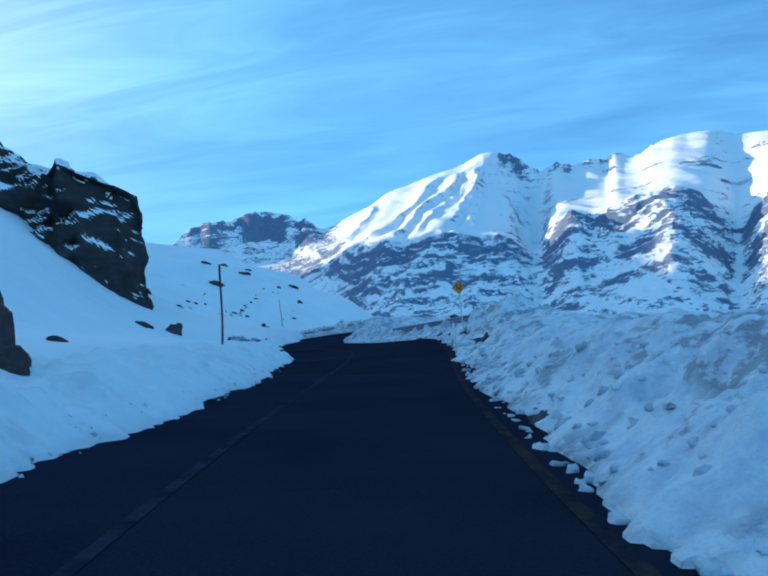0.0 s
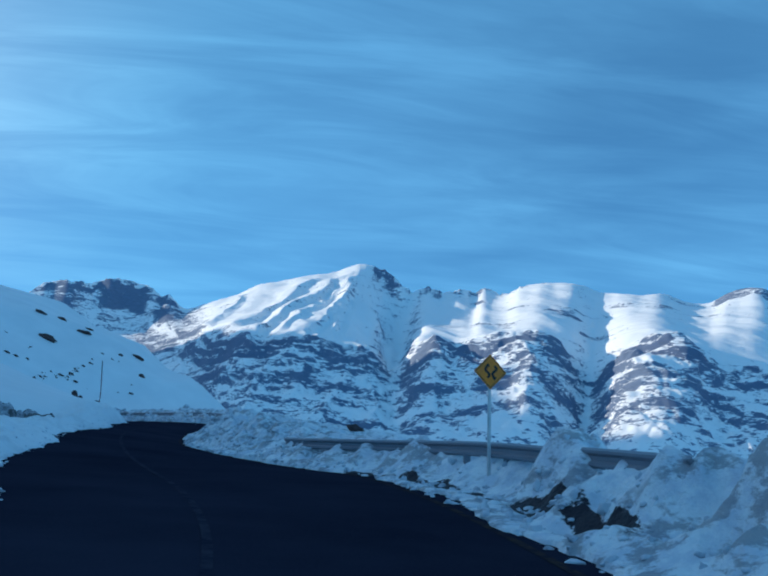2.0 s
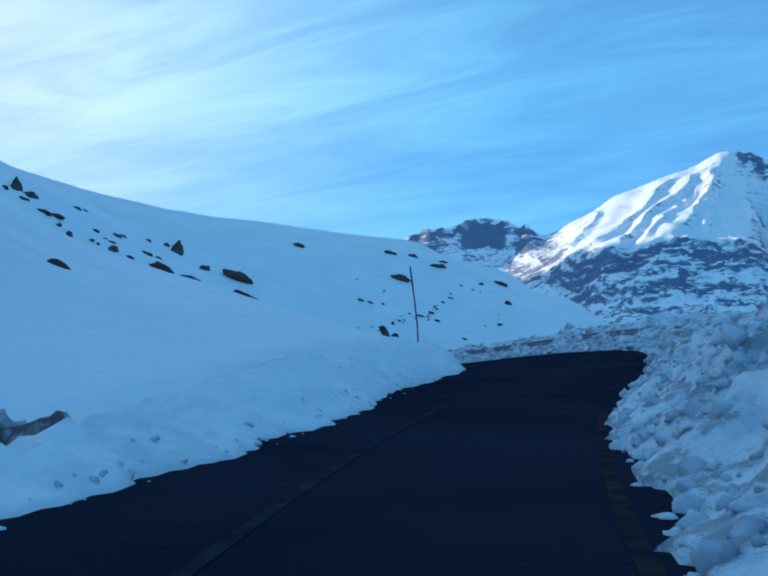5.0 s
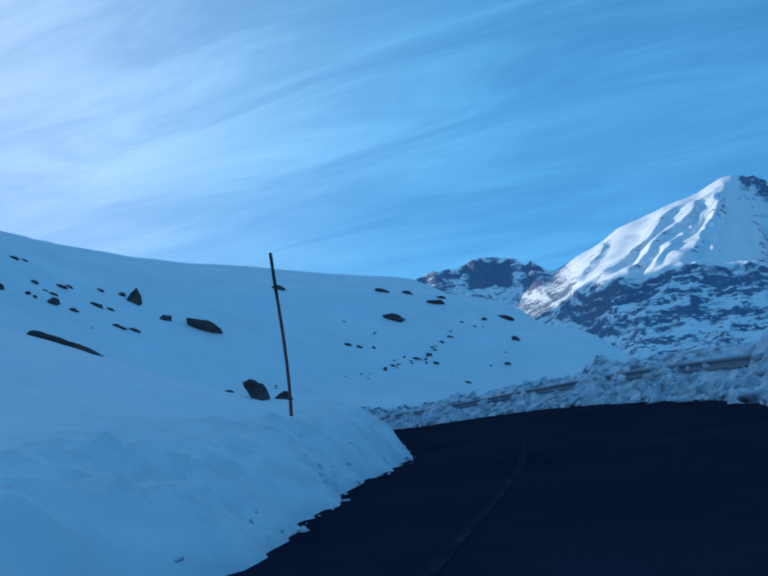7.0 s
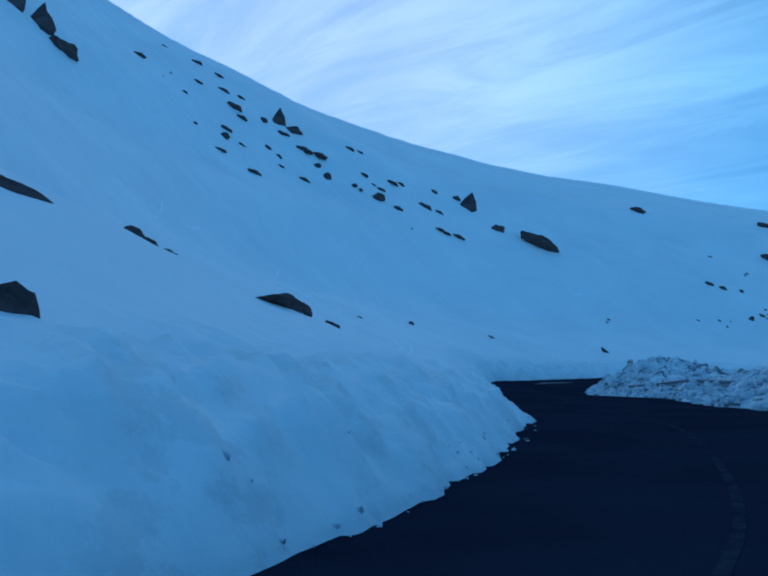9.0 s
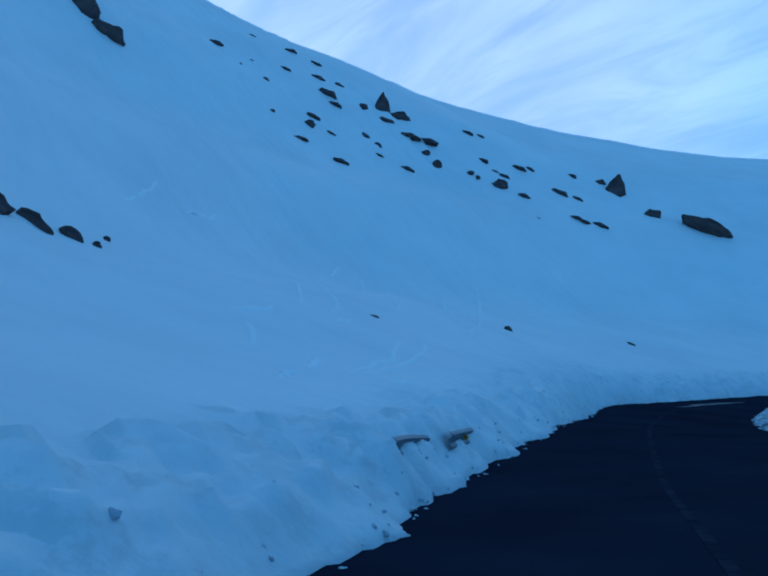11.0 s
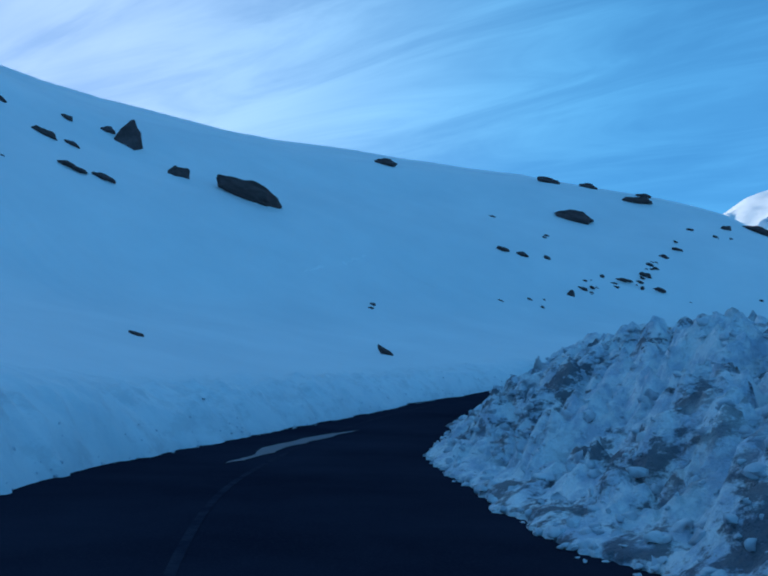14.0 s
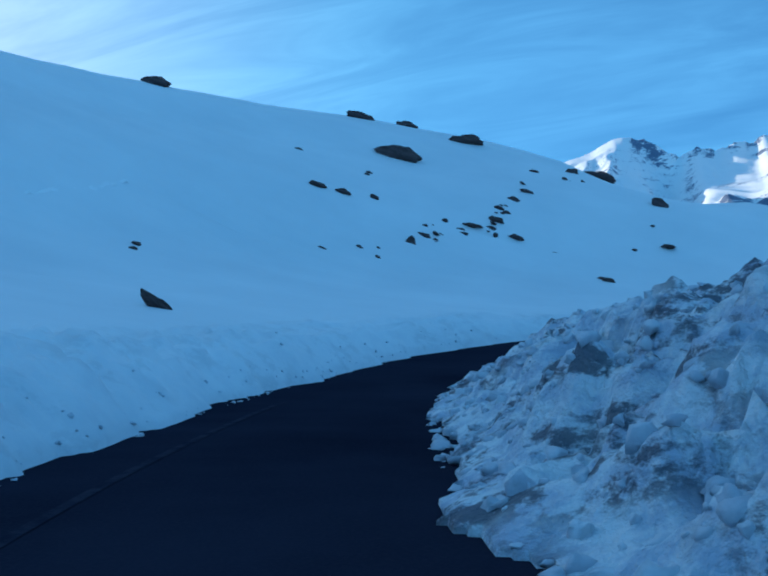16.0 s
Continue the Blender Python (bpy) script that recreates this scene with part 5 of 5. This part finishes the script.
# ---------- poles and signs ----------
def snow_pole(x, y, height, lean, label):
    pole = new("snow_pole")
    pole.location = (x, y, ground_at(x, y))
    tagged(pole, label, "marker pole", "snow poles")
    pts = [(lean * (q ** 1.3) + 0.02 * math.sin(5 * q), 0.01 * math.sin(4 * q), height * q) for q in np.linspace(0, 1, 9)]
    cut = 6
    part("shaft", tube([(0, 0, -0.5)] + pts[:cut + 1], 0.032), RED_POLE, pole, "faded red shaft", True)
    part("tip", tube(pts[cut:], 0.033), BLACK, pole, "dark top section", True)


snow_pole(-3.95, 27.4, 2.55, -0.02, "thin dark marker pole standing in the snow verge")
snow_pole(-7.62, 97.6, 12.9 - ground_at(-7.62, 97.6), -0.30, "tall thin red marker pole leaning in the snow")


def text_mesh(body, size):
    cu = bpy.data.curves.new("digits", "FONT")
    cu.body, cu.size, cu.extrude, cu.align_x, cu.align_y = body, size, 0.002, "CENTER", "CENTER"
    cu.offset = 0.004
    ob = new("digits", cu)
    me = bpy.data.meshes.new_from_object(ob.evaluated_get(bpy.context.evaluated_depsgraph_get()))
    bpy.data.objects.remove(ob)
    bpy.data.curves.remove(cu)
    return me


def disc(radius, y0, y1, sides=40, inner=0.0):
    if not inner:
        return polygon_plate([(radius * math.cos(2 * math.pi * j / sides), radius * math.sin(2 * math.pi * j / sides)) for j in range(sides)], y0, y1)
    bm = bmesh.new()
    loops = []
    for r, y in ((inner, y0), (radius, y0), (radius, y1), (inner, y1)):
        loops.append([bm.verts.new((r * math.cos(2 * math.pi * j / sides), y, r * math.sin(2 * math.pi * j / sides))) for j in range(sides)])
    for a, b in zip(loops, loops[1:] + loops[:1]):
        for j in range(sides):
            bm.faces.new((a[j], a[(j + 1) % sides], b[(j + 1) % sides], b[j]))
    bmesh.ops.recalc_face_normals(bm, faces=bm.faces)
    return bm


def sign_base(name, place, lean, turn, label, category):
    ob = new(name)
    ob.matrix_world = Matrix.Translation(place) @ pose(0, 0, 0, 0, lean, turn)
    return tagged(ob, label, category, "road signs")


def curve_sign():
    x, y, z = 5.1, 43.5, 6.0
    g = ground_at(x, y)
    s = sign_base("curve_warning_sign", (x, y, z), -4, 6, "yellow diamond warning sign with a black winding arrow", "road sign")
    d = 0.35
    part("plate", polygon_plate([(0, d), (d, 0), (0, -d), (-d, 0)], -0.003, 0.003), YELLOW, s, "yellow plate")
    e, w = d * 0.93, d * 0.88
    bm = bmesh.new()
    for sx, sz in ((1, 1), (1, -1), (-1, -1), (-1, 1)):
        a = [bm.verts.new((px, yy, pz)) for yy in (-0.006, -0.0035) for px, pz in ((e * sx, 0), (0, e * sz), (0, w * sz), (w * sx, 0))]
        for f in ((0, 1, 2, 3), (7, 6, 5, 4), (0, 4, 5, 1), (2, 6, 7, 3), (1, 5, 6, 2), (3, 7, 4, 0)):
            bm.faces.new([a[j] for j in f])
    bmesh.ops.recalc_face_normals(bm, faces=bm.faces)
    part("border", bm, BLACK, s, "black border line")

    def stroke(points, width):
        left, right = [], []
        for k, p in enumerate(points):
            a, b = points[max(k - 1, 0)], points[min(k + 1, len(points) - 1)]
            dx, dz = b[0] - a[0], b[1] - a[1]
            ln = math.hypot(dx, dz)
            left.append((p[0] - dz / ln * width, p[1] + dx / ln * width))
            right.append((p[0] + dz / ln * width, p[1] - dx / ln * width))
        bm = bmesh.new()
        rows = [[bm.verts.new((q[0], yy, q[1])) for q in row] for yy in (-0.007, -0.0035) for row in (left, right)]
        for k in range(len(points) - 1):
            bm.faces.new((rows[0][k], rows[0][k + 1], rows[1][k + 1], rows[1][k]))
            bm.faces.new((rows[2][k + 1], rows[2][k], rows[3][k], rows[3][k + 1]))
            bm.faces.new((rows[0][k], rows[2][k], rows[2][k + 1], rows[0][k + 1]))
            bm.faces.new((rows[1][k + 1], rows[3][k + 1], rows[3][k], rows[1][k]))
        bmesh.ops.recalc_face_normals(bm, faces=bm.faces)
        return bm

    for dx, flip in ((-0.065, 1), (0.085, -1)):
        pts = [(dx + 0.045 * math.sin(2 * math.pi * q), flip * (-0.12 + 0.22 * q)) for q in np.linspace(0, 1, 14)]
        part("arrow", stroke(pts, 0.024), BLACK, s, "black winding stroke")
        hx, hz = pts[-1]
        part("arrow_head", polygon_plate([(hx - 0.055, hz), (hx + 0.055, hz), (hx + 0.01, hz + flip * 0.07)], -0.007, -0.0035), BLACK, s)
    part("post", box(0, 0.035, (g - z) / 2 - 0.1, 0.06, 0.05, z - g + 0.5, 0.006), POST, s, "pale grey square post")


curve_sign()


def speed_sign():
    x, y, z = -22.06, 150.96, 13.6
    g = ground_at(x, y)
    s = sign_base("speed_limit_sign", (x, y, z), -5, 4, "round white speed limit sign with a dark red ring", "road sign")
    part("plate", disc(0.18, -0.003, 0.003), WHITE, s, "white disc")
    part("ring", disc(0.178, -0.007, -0.0035, 40, 0.142), RED, s, "dark red ring")
    me = text_mesh("50", 0.205)
    me.materials.append(BLACK)
    n = new("number", me)
    n.parent = s
    n.matrix_local = pose(0, -0.0055, 0, 90, 0, 0)
    tagged(n, "black number 50")
    part("post", box(0, 0.035, (g - z) / 2 - 0.15, 0.065, 0.05, z - g + 0.6, 0.006), POST, s, "pale grey metal post")


speed_sign()


# ---------- the car ahead ----------
def car(place, turn, slope):
    c = new("car")
    c.matrix_world = Matrix.Translation(place) @ pose(0, 0, 0, slope, 0, turn)
    tagged(c, "small white hatchback with dark rear window on the road", "car")
    # side outline, y ahead; rounded across by a narrower roof
    low = [(-1.95, 0.28), (-2.0, 0.62), (-1.9, 0.92), (1.0, 0.92), (1.85, 0.72), (1.98, 0.42), (1.9, 0.26)]
    bm = bmesh.new()
    rows = []
    for x, k in ((-0.84, 0.94), (-0.72, 1.0), (0.72, 1.0), (0.84, 0.94)):
        rows.append([bm.verts.new((x, y * k, 0.26 + (z - 0.26) * k)) for y, z in low])
    for a, b in zip(rows, rows[1:]):
        for j in range(len(a)):
            q = (j + 1) % len(a)
            bm.faces.new((a[j], b[j], b[q], a[q]))
    bm.faces.new(rows[0])
    bm.faces.new(rows[-1][::-1])
    bmesh.ops.recalc_face_normals(bm, faces=bm.faces)
    part("body", bm, CAR_WHITE, c, "white painted body", True)
    cab = [(-1.88, 0.90), (-1.55, 1.42), (0.1, 1.46), (0.95, 0.90)]
    bm = bmesh.new()
    rows = [[bm.verts.new((sx * (0.76 if z < 1 else 0.60), y, z)) for y, z in cab] for sx in (-1, 1)]
    for j in range(4):
        q = (j + 1) % 4
        bm.faces.new((rows[0][j], rows[1][j], rows[1][q], rows[0][q]))
    bm.faces.new(rows[0])
    bm.faces.new(rows[1][::-1])
    bmesh.ops.recalc_face_normals(bm, faces=bm.faces)
    bmesh.ops.bevel(bm, geom=list(bm.edges), offset=0.05, segments=2, affect="EDGES", profile=0.5)
    part("cabin", bm, CAR_WHITE, c, "white roof and pillars", True)
    tilt = Matrix.Translation((0, -1.735, 1.17)) @ Matrix.Rotation(radians(-32), 4, "X")
    part("rear_window", box(0, 0, 0, 1.08, 0.03, 0.42, 0.01, tilt), GLASS, c, "dark glass")
    for sx in (-1, 1):
        m = Matrix.Translation((sx * 0.69, -0.35, 1.18)) @ Matrix.Rotation(radians(sx * 16), 4, "Y")
        part("side_window", box(0, 0, 0, 0.03, 1.5, 0.34, 0.01, m), GLASS, c, "dark glass")
        part("tail_lamp", box(sx * 0.66, -1.93, 0.78, 0.24, 0.10, 0.20, 0.02), LAMP_RED, c, "red tail lamp")
        part("mirror", box(sx * 0.92, 0.62, 0.98, 0.16, 0.10, 0.12, 0.03), BLACK, c)
        for y in (-1.25, 1.25):
            bm = bmesh.new()
            bmesh.ops.create_cone(bm, cap_ends=True, segments=24, radius1=0.31, radius2=0.31, depth=0.2)
            bmesh.ops.rotate(bm, cent=(0, 0, 0), matrix=Matrix.Rotation(radians(90), 3, "Y"), verts=bm.verts)
            bmesh.ops.translate(bm, vec=(sx * 0.74, y, 0.31), verts=bm.verts)
            w = part("wheel", bm, RUBBER, c, "black tyre", True)
            bm = bmesh.new()
            bmesh.ops.create_cone(bm, cap_ends=True, segments=20, radius1=0.19, radius2=0.17, depth=0.03)
            bmesh.ops.rotate(bm, cent=(0, 0, 0), matrix=Matrix.Rotation(radians(90 * sx), 3, "Y"), verts=bm.verts)
            bmesh.ops.translate(bm, vec=(sx * 0.85, y, 0.31), verts=bm.verts)
            part("rim", bm, STEEL, w, "grey metal rim")
    part("bumper", box(0, -1.96, 0.42, 1.5, 0.16, 0.20, 0.04), BLACK, c, "dark lower bumper")
    part("number_plate", box(0, -2.005, 0.66, 0.46, 0.012, 0.11), WHITE, c, "white plate")


_p = place_on_road(207.0, 0.4, 0.0)
car(_p, -52, 5.5)
